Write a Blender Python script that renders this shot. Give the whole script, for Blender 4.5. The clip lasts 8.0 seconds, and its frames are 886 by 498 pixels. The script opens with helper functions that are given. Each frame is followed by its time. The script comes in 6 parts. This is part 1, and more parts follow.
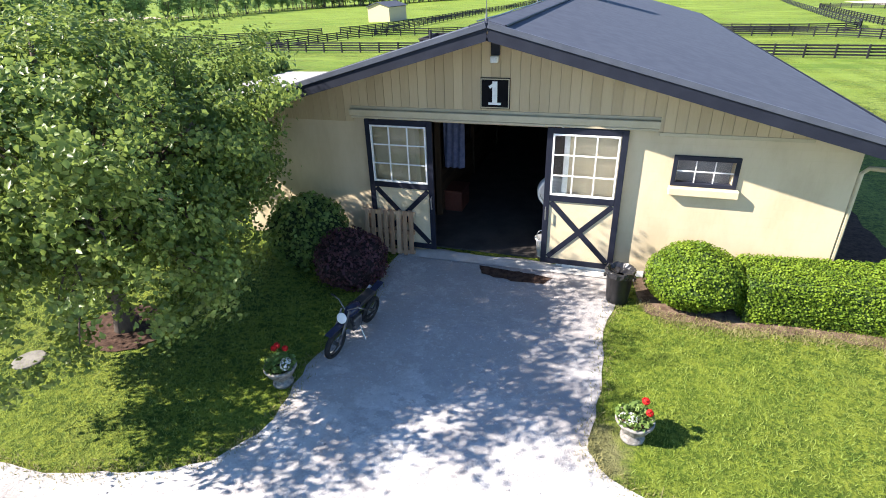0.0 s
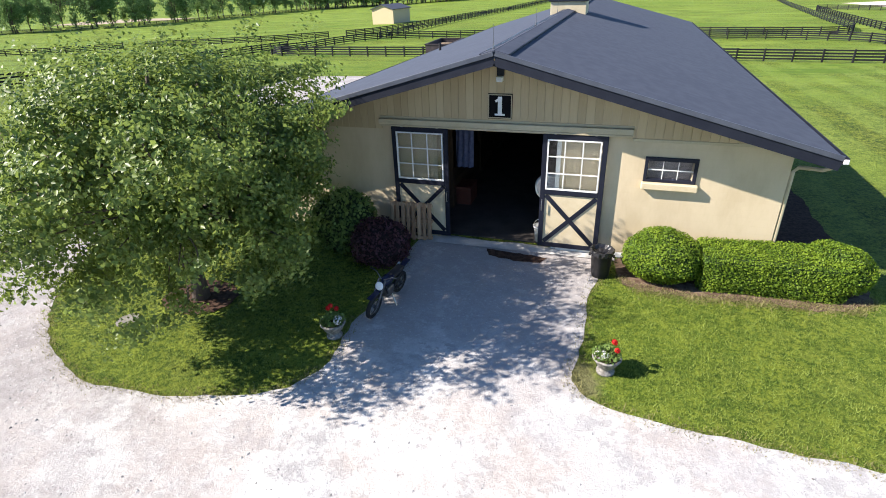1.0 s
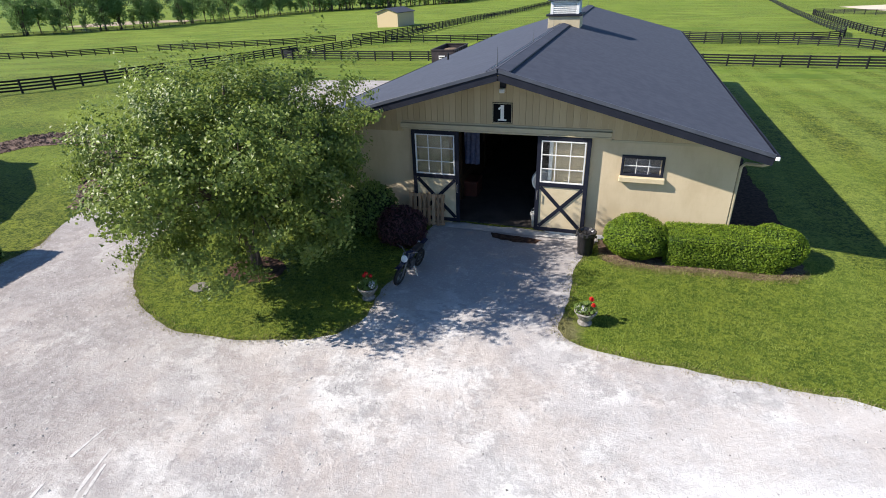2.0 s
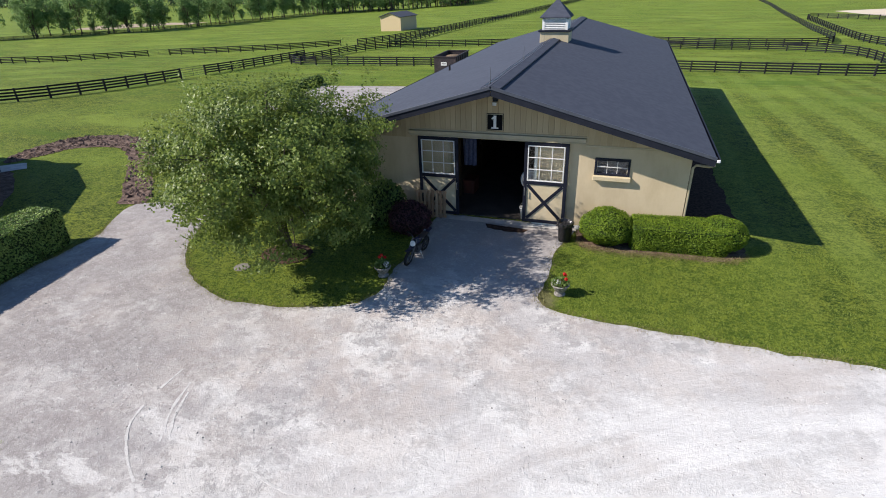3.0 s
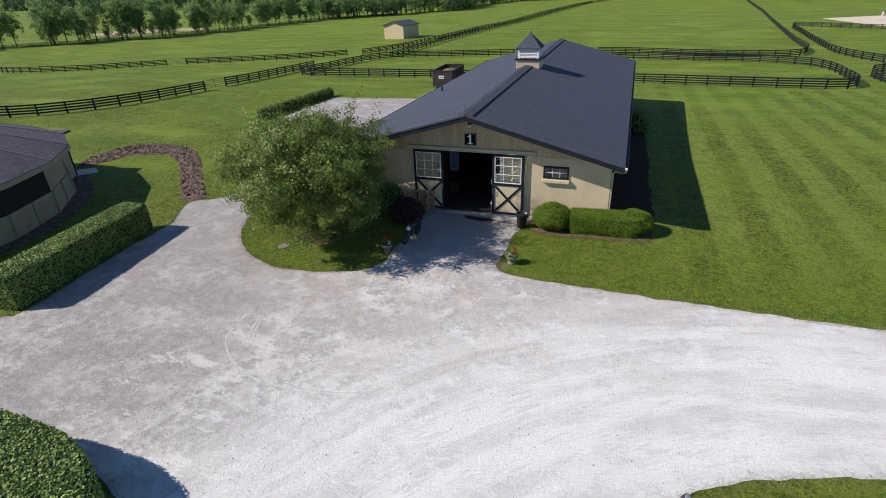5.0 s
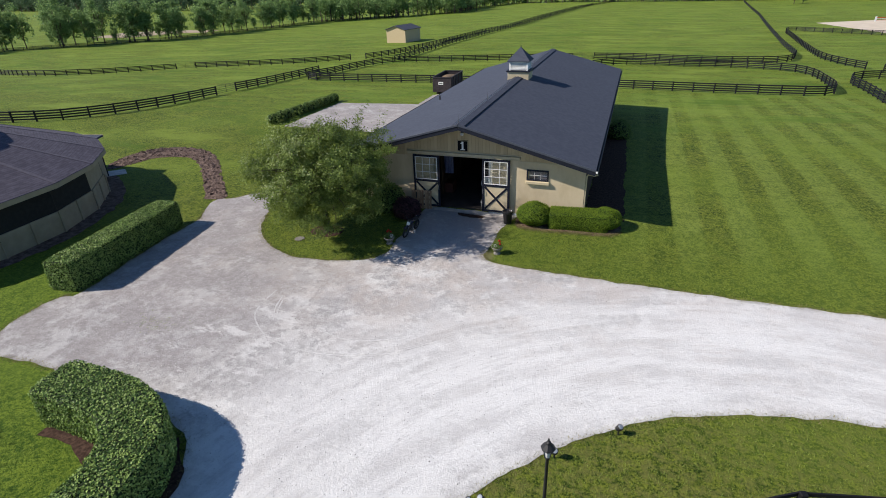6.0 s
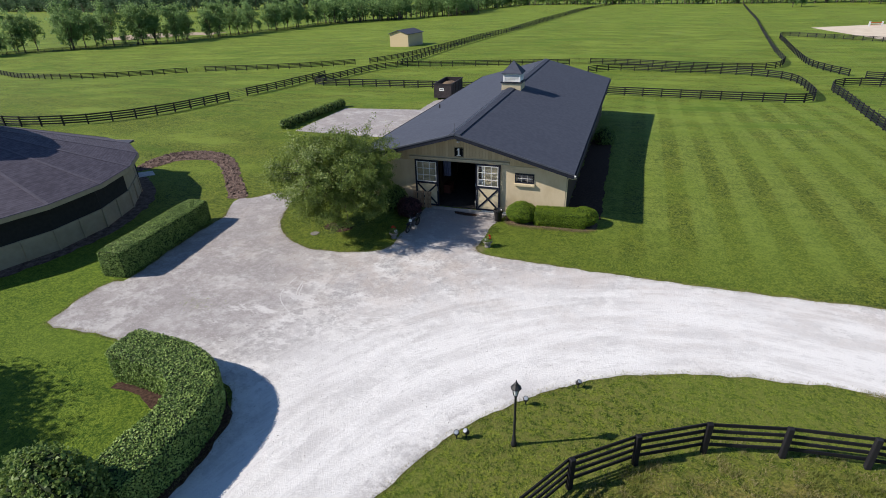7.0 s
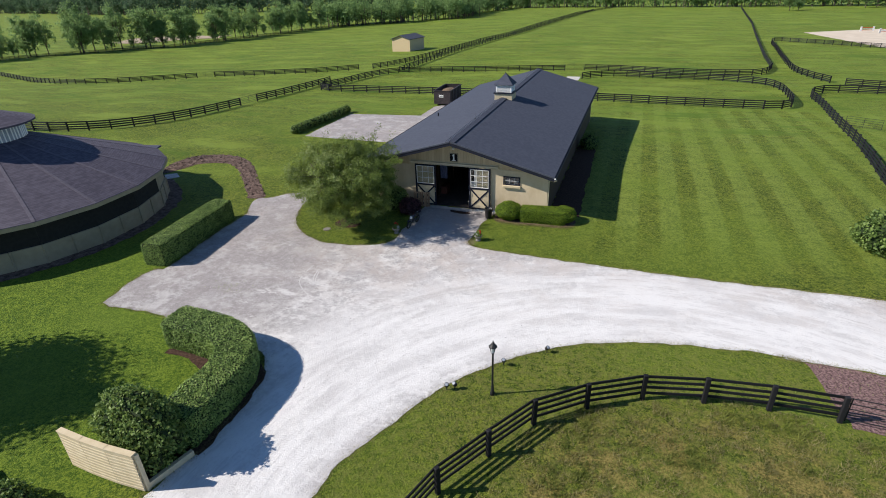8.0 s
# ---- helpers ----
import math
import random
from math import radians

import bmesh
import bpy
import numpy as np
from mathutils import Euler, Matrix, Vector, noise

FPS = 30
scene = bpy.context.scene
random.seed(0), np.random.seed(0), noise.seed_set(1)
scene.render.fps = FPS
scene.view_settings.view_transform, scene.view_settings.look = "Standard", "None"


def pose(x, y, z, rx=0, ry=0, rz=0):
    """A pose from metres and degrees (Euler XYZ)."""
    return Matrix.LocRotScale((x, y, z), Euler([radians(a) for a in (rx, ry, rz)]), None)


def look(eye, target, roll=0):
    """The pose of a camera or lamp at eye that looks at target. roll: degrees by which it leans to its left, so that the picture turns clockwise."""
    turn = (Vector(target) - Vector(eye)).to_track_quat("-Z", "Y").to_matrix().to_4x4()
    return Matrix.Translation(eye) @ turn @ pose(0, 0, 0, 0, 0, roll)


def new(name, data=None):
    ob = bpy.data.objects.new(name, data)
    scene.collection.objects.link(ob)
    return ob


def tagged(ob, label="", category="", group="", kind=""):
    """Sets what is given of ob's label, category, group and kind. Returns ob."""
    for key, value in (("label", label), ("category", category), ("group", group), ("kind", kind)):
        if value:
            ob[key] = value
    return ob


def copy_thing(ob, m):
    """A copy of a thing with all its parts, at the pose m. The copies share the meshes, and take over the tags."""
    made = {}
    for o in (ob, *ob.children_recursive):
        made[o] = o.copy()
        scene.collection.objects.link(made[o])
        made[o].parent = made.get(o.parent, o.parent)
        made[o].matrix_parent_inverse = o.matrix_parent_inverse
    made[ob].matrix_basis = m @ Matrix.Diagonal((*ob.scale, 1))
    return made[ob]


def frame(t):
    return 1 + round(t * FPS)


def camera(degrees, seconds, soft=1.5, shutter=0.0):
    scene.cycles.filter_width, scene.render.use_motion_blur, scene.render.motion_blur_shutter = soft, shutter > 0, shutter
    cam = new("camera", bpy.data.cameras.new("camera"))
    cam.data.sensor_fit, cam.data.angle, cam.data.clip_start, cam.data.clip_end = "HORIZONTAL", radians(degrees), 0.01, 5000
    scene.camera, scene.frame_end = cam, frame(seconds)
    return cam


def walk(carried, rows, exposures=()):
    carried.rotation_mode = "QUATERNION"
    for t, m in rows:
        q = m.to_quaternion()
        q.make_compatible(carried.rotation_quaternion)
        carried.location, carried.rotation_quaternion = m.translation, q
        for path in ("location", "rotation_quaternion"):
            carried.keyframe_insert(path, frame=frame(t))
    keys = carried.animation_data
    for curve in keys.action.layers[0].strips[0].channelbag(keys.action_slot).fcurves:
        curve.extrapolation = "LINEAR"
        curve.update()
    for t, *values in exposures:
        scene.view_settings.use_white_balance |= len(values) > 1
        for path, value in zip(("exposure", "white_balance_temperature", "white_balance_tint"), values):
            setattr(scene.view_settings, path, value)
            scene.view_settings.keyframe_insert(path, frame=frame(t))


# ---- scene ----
cam = camera(80.0, 8.0, 0.95)
PATH = [
    (0, (1.277, -10.908, 5.974), (0.711, -9.219, 5.064), -2.0),
    (0.5, (1.547, -12.013, 6.382), (0.975, -10.327, 5.47), -2.1),
    (1, (1.7, -13.228, 6.752), (1.128, -11.542, 5.841), -2.1),
    (1.5, (1.946, -14.523, 7.106), (1.371, -12.837, 6.197), -2.1),
    (3, (3.164, -18.605, 8.438), (2.58, -16.92, 7.533), -2.0),
    (3.5, (3.812, -19.908, 8.942), (3.221, -18.223, 8.041), -2.2),
    (4, (4.462, -21.317, 9.479), (3.869, -19.633, 8.578), -2.3),
    (4.5, (5.15, -22.78, 10.048), (4.557, -21.096, 9.148), -2.1),
    (5.8, (6.971, -26.707, 11.677), (6.372, -25.026, 10.774), -2.1),
    (6, (7.26, -27.325, 11.908), (6.659, -25.643, 11.008), -2.0),
    (6.5, (7.95, -28.915, 12.562), (7.345, -27.234, 11.663), -2.0),
    (7, (8.691, -30.64, 13.291), (8.083, -28.96, 12.392), -1.9),
    (7.5, (9.502, -32.453, 14.06), (8.89, -30.774, 13.162), -1.9),
    (8, (10.387, -34.369, 14.806), (9.773, -32.69, 13.91), -1.9),
]
EXPOSURE = [(0.0, 1.92), (0.5, 1.68), (1.0, 1.43), (1.5, 1.2), (3.0, 0.72), (3.5, 0.60), (4.5, 0.40), (6.0, 0.42), (8.0, 0.50)]
walk(cam, [(t, look(eye, target, roll)) for t, eye, target, roll in PATH], EXPOSURE)

# ---- world and sun ----
SUN_AZ, SUN_EL = radians(203.8), radians(36.8)
SUN_DIR = Vector((math.cos(SUN_AZ) * math.cos(SUN_EL), math.sin(SUN_AZ) * math.cos(SUN_EL), math.sin(SUN_EL)))
world = bpy.data.worlds.new("sky")
scene.world = world
world.use_nodes = True
sky = world.node_tree.nodes.new("ShaderNodeTexSky")
sky.sky_type = "NISHITA"
sky.sun_disc = False
sky.sun_elevation, sky.sun_rotation = SUN_EL, radians(246.2)
sky.air_density, sky.dust_density, sky.ozone_density = 1.0, 0.0, 3.0
sky.altitude = 2500.0
back = world.node_tree.nodes["Background"]
back.inputs["Strength"].default_value = 0.095
deep = world.node_tree.nodes.new("ShaderNodeHueSaturation")
deep.inputs["Saturation"].default_value = 1.06
world.node_tree.links.new(sky.outputs["Color"], deep.inputs["Color"])
world.node_tree.links.new(deep.outputs["Color"], back.inputs["Color"])
sun_data = bpy.data.lights.new("sun", "SUN")
sun_data.energy, sun_data.angle, sun_data.color = 4.68, radians(0.55), (1.0, 0.918, 0.835)
sun = new("sun", sun_data)
sun.matrix_world = look(SUN_DIR * 60, (0, 0, 0))


# ---- materials ----
class Nodes:
    """Short hand for a node material."""

    def __init__(self, name):
        self.mat = bpy.data.materials.new(name)
        self.mat.use_nodes = True
        self.tree = self.mat.node_tree
        self.bsdf = self.tree.nodes["Principled BSDF"]
        self.out = self.tree.nodes["Material Output"]
        self.pos = self.tree.nodes.new("ShaderNodeNewGeometry").outputs["Position"]

    def node(self, kind, **inputs):
        n = self.tree.nodes.new(kind)
        for key, value in inputs.items():
            self.put(n.inputs[key.replace("_", " ")], value)
        return n

    def put(self, socket, value):
        if hasattr(value, "is_output"):
            self.tree.links.new(value, socket)
        else:
            socket.default_value = value

    def noise(self, scale, detail=4.0, rough=0.6, vec=None, stretch=None):
        vec = vec or self.pos
        if stretch:
            m = self.node("ShaderNodeMapping", Vector=vec)
            m.inputs["Scale"].default_value = stretch
            vec = m.outputs[0]
        n = self.node("ShaderNodeTexNoise", Vector=vec, Scale=scale, Detail=detail, Roughness=rough)
        return n.outputs["Fac"]

    def ramp(self, fac, a, b, lo=0.0, hi=1.0):
        n = self.node("ShaderNodeMapRange", Value=fac)
        n.interpolation_type = "SMOOTHSTEP"
        n.inputs[1].default_value, n.inputs[2].default_value = a, b
        n.inputs[3].default_value, n.inputs[4].default_value = lo, hi
        return n.outputs[0]

    def math(self, op, a, b=0.0, c=0.0):
        n = self.tree.nodes.new("ShaderNodeMath")
        n.operation = op
        for i, v in enumerate((a, b, c)):
            self.put(n.inputs[i], v)
        return n.outputs[0]

    def mix(self, fac, a, b):
        n = self.tree.nodes.new("ShaderNodeMix")
        n.data_type = "RGBA"
        self.put(n.inputs[0], fac)
        for i, v in ((6, a), (7, b)):
            self.put(n.inputs[i], (*v, 1.0) if isinstance(v, tuple) else v)
        return n.outputs[2]

    def xyz(self):
        s = self.node("ShaderNodeSeparateXYZ", Vector=self.pos)
        return s.outputs

    def bump(self, height, strength=0.3, distance=0.02):
        n = self.node("ShaderNodeBump", Height=height, Strength=strength, Distance=distance)
        self.put(self.bsdf.inputs["Normal"], n.outputs[0])

    def finish(self, color, rough=0.8, metal=0.0, spec=0.5):
        self.put(self.bsdf.inputs["Base Color"], (*color, 1.0) if isinstance(color, tuple) else color)
        self.put(self.bsdf.inputs["Roughness"], rough)
        self.bsdf.inputs["Metallic"].default_value = metal
        self.bsdf.inputs["Specular IOR Level"].default_value = spec
        return self.mat

    def translucent(self, color, share):
        """Lets light through, as a thin leaf does."""
        t = self.node("ShaderNodeBsdfTranslucent", Color=color)
        m = self.node("ShaderNodeMixShader", Fac=share)
        self.tree.links.new(self.bsdf.outputs[0], m.inputs[1])
        self.tree.links.new(t.outputs[0], m.inputs[2])
        self.tree.links.new(m.outputs[0], self.out.inputs["Surface"])


def plain(name, a, b, scale=6.0, rough=0.7, metal=0.0, bump=0.15, fine=60.0, stretch=None, spec=0.4):
    """Two tones mixed at two scales, with fine relief."""
    n = Nodes(name)
    big = n.noise(scale, 3, 0.6, stretch=stretch)
    small = n.noise(fine, 4, 0.7, stretch=stretch)
    fac = n.ramp(n.math("ADD", n.math("MULTIPLY", big, 0.65), n.math("MULTIPLY", small, 0.35)), 0.33, 0.67)
    n.bump(small, bump, 0.01)
    return n.finish(n.mix(fac, a, b), rough, metal, spec)


def leafy(name, dark, light, share=0.25, rough=0.5, gloss=0.2):
    n = Nodes(name)
    rnd = n.tree.nodes.new("ShaderNodeNewGeometry").outputs["Random Per Island"]
    patch = n.noise(2.2, 3)
    fac = n.math("ADD", n.math("MULTIPLY", rnd, 0.55), n.math("MULTIPLY", n.ramp(patch, 0.36, 0.64), 0.45))
    col = n.mix(fac, dark, light)
    n.finish(col, rough, 0.0, gloss)
    n.translucent(n.mix(0.5, col, tuple(min(1.0, c * 1.5) for c in light)), share)
    return n.mat


def make_grass():
    n = Nodes("grass")
    x, y, z = n.xyz()
    fine = n.noise(34.0, 4, 0.75)
    blade = n.noise(11.0, 4, 0.7)
    clump = n.noise(4.0, 4, 0.65)
    mid = n.noise(1.1, 3, 0.6)
    broad = n.noise(0.09, 4, 0.6)
    fac = n.math("ADD", n.math("ADD", n.math("MULTIPLY", fine, 0.25), n.math("MULTIPLY", blade, 0.4)), n.math("ADD", n.math("MULTIPLY", clump, 0.25), n.math("MULTIPLY", mid, 0.1)))
    col = n.mix(n.ramp(fac, 0.44, 0.56), (0.026, 0.056, 0.006), (0.228, 0.270, 0.033))
    tuft = n.noise(1.9, 6, 0.78)
    col = n.mix(n.ramp(tuft, 0.47, 0.36, 0.0, 0.25), col, (0.036, 0.080, 0.010))
    # drier, yellower turf in patches
    col = n.mix(n.ramp(n.noise(0.45, 6, 0.78), 0.50, 0.68, 0.0, 0.4), col, (0.235, 0.26, 0.05))
    # flecks of straw and dark clumps in the turf
    fleck = n.noise(5.5, 5, 0.75)
    col = n.mix(n.ramp(fleck, 0.55, 0.66, 0.0, 0.3), col, (0.27, 0.28, 0.07))
    col = n.mix(n.ramp(n.noise(2.7, 6, 0.8), 0.44, 0.34, 0.0, 0.55), col, (0.026, 0.060, 0.008))
    # dry thatch inside the near paddock
    dx, dy = n.math("SUBTRACT", x, 15.5), n.math("MULTIPLY", n.math("SUBTRACT", y, -23.5), 1.25)
    rad = n.math("SQRT", n.math("ADD", n.math("MULTIPLY", dx, dx), n.math("MULTIPLY", dy, dy)))
    within = n.ramp(rad, 9.0, 6.0)
    verge = n.math("MULTIPLY", n.ramp(y, -11.5, -14.0), n.math("MULTIPLY", n.ramp(x, 0.0, 2.0), n.ramp(n.noise(3.2, 6, 0.78), 0.44, 0.58, 0.0, 0.75)))
    col = n.mix(verge, col, (0.20, 0.205, 0.055))
    dry = n.math("MULTIPLY", within, n.ramp(n.noise(0.55, 7, 0.72), 0.44, 0.56, 0.1, 0.95))
    col = n.mix(dry, col, n.mix(n.ramp(fac, 0.44, 0.57), (0.10, 0.092, 0.022), (0.36, 0.28, 0.095)))
    # worn soil at the corner of the lawn by the drive
    wx, wy = n.math("SUBTRACT", x, 1.55), n.math("MULTIPLY", n.math("SUBTRACT", y, -5.25), 0.75)
    worn = n.math("ADD", n.math("SQRT", n.math("ADD", n.math("MULTIPLY", wx, wx), n.math("MULTIPLY", wy, wy))), n.math("MULTIPLY", n.noise(3.5, 5, 0.7), 0.7))
    col = n.mix(n.ramp(worn, 0.95, 0.60, 0.0, 0.9), col, (0.21, 0.155, 0.115))
    # lush, deeper green lawn west of the road
    lush = n.math("MULTIPLY", n.ramp(x, -3.0, -6.0), n.ramp(y, -9.0, -13.0))
    col = n.mix(n.math("MULTIPLY", lush, 0.55), col, n.mix(n.ramp(fac, 0.42, 0.58), (0.055, 0.125, 0.007), (0.175, 0.285, 0.022)))
    # mowing stripes along the barn
    wob = n.math("MULTIPLY", n.noise(0.35, 3), 0.5)
    stripe = n.math("SINE", n.math("MULTIPLY", n.math("ADD", n.math("SUBTRACT", x, 13.28), wob), 2 * math.pi / 2.72))
    right = n.math("MULTIPLY", n.ramp(x, 5.0, 11.0), n.math("MULTIPLY", n.ramp(y, -7.0, 0.0), n.ramp(y, 49.0, 46.0, 0.12, 1.0)))
    stripe = n.math("MULTIPLY", n.ramp(stripe, -0.35, 0.35), n.math("MULTIPLY", right, n.ramp(mid, 0.3, 0.65, 0.75, 1.0)))
    col = n.mix(n.math("MULTIPLY", stripe, 0.68), col, n.mix(n.ramp(fac, 0.43, 0.57), (0.13, 0.19, 0.03), (0.27, 0.34, 0.065)))
    # long waves in the pasture
    far = n.ramp(y, 8.0, 40.0)
    wave = n.noise(0.5, 4, 0.65, stretch=(0.25, 1.0, 1.0))
    col = n.mix(n.math("MULTIPLY", far, n.ramp(wave, 0.42, 0.62, 0.0, 0.6)), col, (0.162, 0.25, 0.033))
    col = n.mix(n.ramp(broad, 0.42, 0.62, 0.0, 0.35), col, (0.165, 0.245, 0.028))
    patchy = n.noise(0.16, 6, 0.68, stretch=(0.45, 1.0, 1.0))
    away = n.math("MAXIMUM", far, n.math("MULTIPLY", n.ramp(x, -17.0, -20.0), n.ramp(y, -4.0, 2.0)))
    col = n.mix(n.math("MULTIPLY", away, n.ramp(patchy, 0.47, 0.36, 0.0, 0.6)), col, (0.075, 0.145, 0.012))
    col = n.mix(n.math("MULTIPLY", away, n.ramp(patchy, 0.52, 0.64, 0.0, 0.6)), col, (0.225, 0.30, 0.045))
    n.bump(n.math("ADD", fine, n.math("MULTIPLY", blade, 1.8)), 1.0, 0.06)
    return n.finish(col, 0.85, 0.0, 0.15)


def make_gravel():
    n = Nodes("white_limestone_gravel")
    x, y, z = n.xyz()
    fine = n.noise(48.0, 4, 0.8)
    grit = n.noise(13.0, 5, 0.75)
    mid = n.noise(3.1, 7, 0.78)
    patch = n.noise(0.7, 8, 0.72)
    fleck = n.noise(4.2, 6, 0.75, stretch=(0.7, 1.2, 1.0))
    broad = n.noise(0.22, 4, 0.6)
    # wheel tracks bend round the near paddock
    dx, dy = n.math("SUBTRACT", x, 14.8), n.math("SUBTRACT", y, -26.0)
    rad = n.math("SQRT", n.math("ADD", n.math("MULTIPLY", dx, dx), n.math("MULTIPLY", dy, dy)))
    ang = n.math("ARCTAN2", dy, dx)
    vec = n.node("ShaderNodeCombineXYZ", X=rad, Y=n.math("MULTIPLY", ang, 2.6), Z=0.0).outputs[0]
    ruts = n.noise(1.25, 6, 0.7, vec=vec)
    lines = n.noise(5.0, 3, 0.6, vec=vec)
    road = n.math("MULTIPLY", n.ramp(rad, 23.0, 16.5), n.ramp(rad, 12.4, 14.0))
    col = n.mix(n.ramp(mid, 0.42, 0.58), (0.355, 0.344, 0.342), (0.545, 0.537, 0.527))
    col = n.mix(n.ramp(patch, 0.50, 0.535, 0.0, 0.8), col, (0.645, 0.635, 0.62))
    col = n.mix(n.math("MULTIPLY", n.ramp(fleck, 0.54, 0.58, 0.0, 0.9), n.ramp(patch, 0.42, 0.55)), col, (0.69, 0.68, 0.664))
    col = n.mix(n.ramp(n.noise(0.33, 6, 0.72), 0.46, 0.56, 0.0, 0.6), col, (0.37, 0.35, 0.35))
    # pinkish trodden fines near the tree island
    warm = n.math("MULTIPLY", n.ramp(y, -16.0, -9.5), n.ramp(n.noise(0.5, 5, 0.7), 0.40, 0.62))
    col = n.mix(n.math("MULTIPLY", warm, 0.55), col, (0.445, 0.383, 0.343))
    # compacted grey towards the hedges
    west = n.math("MULTIPLY", n.ramp(x, -1.5, -10.0), n.ramp(n.noise(0.6, 6, 0.7), 0.42, 0.54, 0.55, 1.0))
    col = n.mix(n.math("MULTIPLY", west, 0.9), col, n.mix(n.ramp(mid, 0.4, 0.6), (0.265, 0.242, 0.235), (0.325, 0.303, 0.297)))
    worn = n.math("MULTIPLY", n.ramp(x, 2.6, 1.2), n.math("MULTIPLY", n.ramp(y, -7.0, -4.0), n.ramp(x, -4.2, -3.0)))
    col = n.mix(n.math("MULTIPLY", worn, n.ramp(mid, 0.3, 0.65, 0.3, 0.8)), col, (0.294, 0.271, 0.267))
    drift = n.math("MULTIPLY", n.ramp(n.noise(0.9, 8, 0.72, stretch=(0.6, 1.3, 1.0)), 0.54, 0.60, 0.0, 0.6), n.math("MULTIPLY", n.ramp(y, -10.5, -13.0), n.ramp(x, -11.0, -7.0, 0.15, 1.0)))
    col = n.mix(drift, col, (0.68, 0.67, 0.655))
    col = n.mix(n.math("MULTIPLY", road, 0.55), col, (0.71, 0.705, 0.693))
    rutted = n.math("MULTIPLY", road, n.ramp(ruts, 0.42, 0.56))
    col = n.mix(n.math("MULTIPLY", rutted, 0.75), col, (0.755, 0.75, 0.738))
    col = n.mix(n.math("MULTIPLY", road, n.ramp(lines, 0.54, 0.64, 0.0, 0.42)), col, (0.50, 0.492, 0.485))
    # loose pale chips and dark specks
    col = n.mix(n.ramp(grit, 0.57, 0.66, 0.0, 0.42), col, (0.70, 0.695, 0.68))
    col = n.mix(n.ramp(grit, 0.41, 0.32, 0.0, 0.42), col, (0.240, 0.228, 0.218))
    col = n.mix(n.ramp(fine, 0.60, 0.72, 0.0, 0.3), col, (0.240, 0.231, 0.223))
    col = n.mix(n.ramp(fine, 0.40, 0.30, 0.0, 0.3), col, (0.694, 0.685, 0.676))
    n.bump(n.math("ADD", n.math("ADD", fine, n.math("MULTIPLY", grit, 1.6)), n.math("MULTIPLY", n.math("ADD", ruts, mid), 1.6)), 0.55, 0.03)
    return n.finish(col, 0.92, 0.0, 0.2)


def make_shingle(name, a, b, axis_scale, course=0.0):
    n = Nodes(name)
    tabs = n.node("ShaderNodeTexNoise", Scale=1.0, Detail=2.0)
    m = n.node("ShaderNodeMapping", Vector=n.pos)
    m.inputs["Scale"].default_value = axis_scale
    n.tree.links.new(m.outputs[0], tabs.inputs["Vector"])
    fine = n.noise(80.0, 3, 0.8)
    broad = n.noise(0.5, 4)
    fac = n.math("ADD", n.math("MULTIPLY", tabs.outputs["Fac"], 0.5), n.math("ADD", n.math("MULTIPLY", fine, 0.3), n.math("MULTIPLY", broad, 0.2)))
    col, relief = n.mix(n.ramp(fac, 0.38, 0.62), a, b), tabs.outputs["Fac"]
    if course:
        # butt edges of the courses, stepped up the slope
        step = n.math("FRACT", n.math("DIVIDE", n.xyz()[2], course))
        relief = n.math("ADD", n.math("MULTIPLY", relief, 0.5), step)
        col = n.mix(n.ramp(step, 0.25, 0.0, 0.0, 0.6), col, tuple(c * 0.45 for c in a))
    n.bump(relief, 0.3 if course else 0.2, 0.015)
    return n.finish(col, 0.88, 0.0, 0.3)


def make_block():
    """Painted masonry: faint courses and weathering."""
    n = Nodes("cream_painted_block")
    x, y, z = n.xyz()
    vec = n.node("ShaderNodeCombineXYZ", X=n.math("ADD", x, y), Y=z, Z=0.0).outputs[0]
    br = n.node("ShaderNodeTexBrick", Vector=vec, Scale=1.0)
    br.inputs["Mortar Size"].default_value, br.inputs["Brick Width"].default_value, br.inputs["Row Height"].default_value = 0.006, 0.4, 0.2
    br.inputs["Mortar Smooth"].default_value = 0.6
    fine = n.noise(70.0, 4, 0.7)
    stain = n.noise(1.4, 5, 0.65, stretch=(1, 1, 0.4))
    col = n.mix(n.ramp(stain, 0.35, 0.7), (0.565, 0.468, 0.318), (0.487, 0.395, 0.258))
    low = n.math("MULTIPLY", n.ramp(z, 0.45, 0.0), n.ramp(n.noise(3.0, 4), 0.35, 0.65, 0.2, 0.7))
    col = n.mix(low, col, (0.30, 0.25, 0.17))
    col = n.mix(n.math("MULTIPLY", br.outputs["Fac"], 0.1), col, (0.42, 0.34, 0.2))
    n.bump(n.math("SUBTRACT", n.math("MULTIPLY", fine, 0.5), br.outputs["Fac"]), 0.3, 0.004)
    return n.finish(col, 0.75, 0.0, 0.3)


def make_planks(name, a, b):
    n = Nodes(name)
    rnd = n.tree.nodes.new("ShaderNodeObjectInfo").outputs["Random"]
    grain = n.noise(9.0, 5, 0.7, stretch=(4, 4, 0.35))
    fac = n.math("ADD", n.math("MULTIPLY", rnd, 0.45), n.math("MULTIPLY", grain, 0.55))
    n.bump(grain, 0.3, 0.004)
    return n.finish(n.mix(n.ramp(fac, 0.2, 0.8), a, b), 0.7, 0.0, 0.3)


def make_glass():
    n = Nodes("window_glass")
    n.finish((0.9, 0.93, 0.93), 0.02)
    n.bsdf.inputs["Transmission Weight"].default_value = 1.0
    n.bsdf.inputs["IOR"].default_value = 1.3
    return n.mat


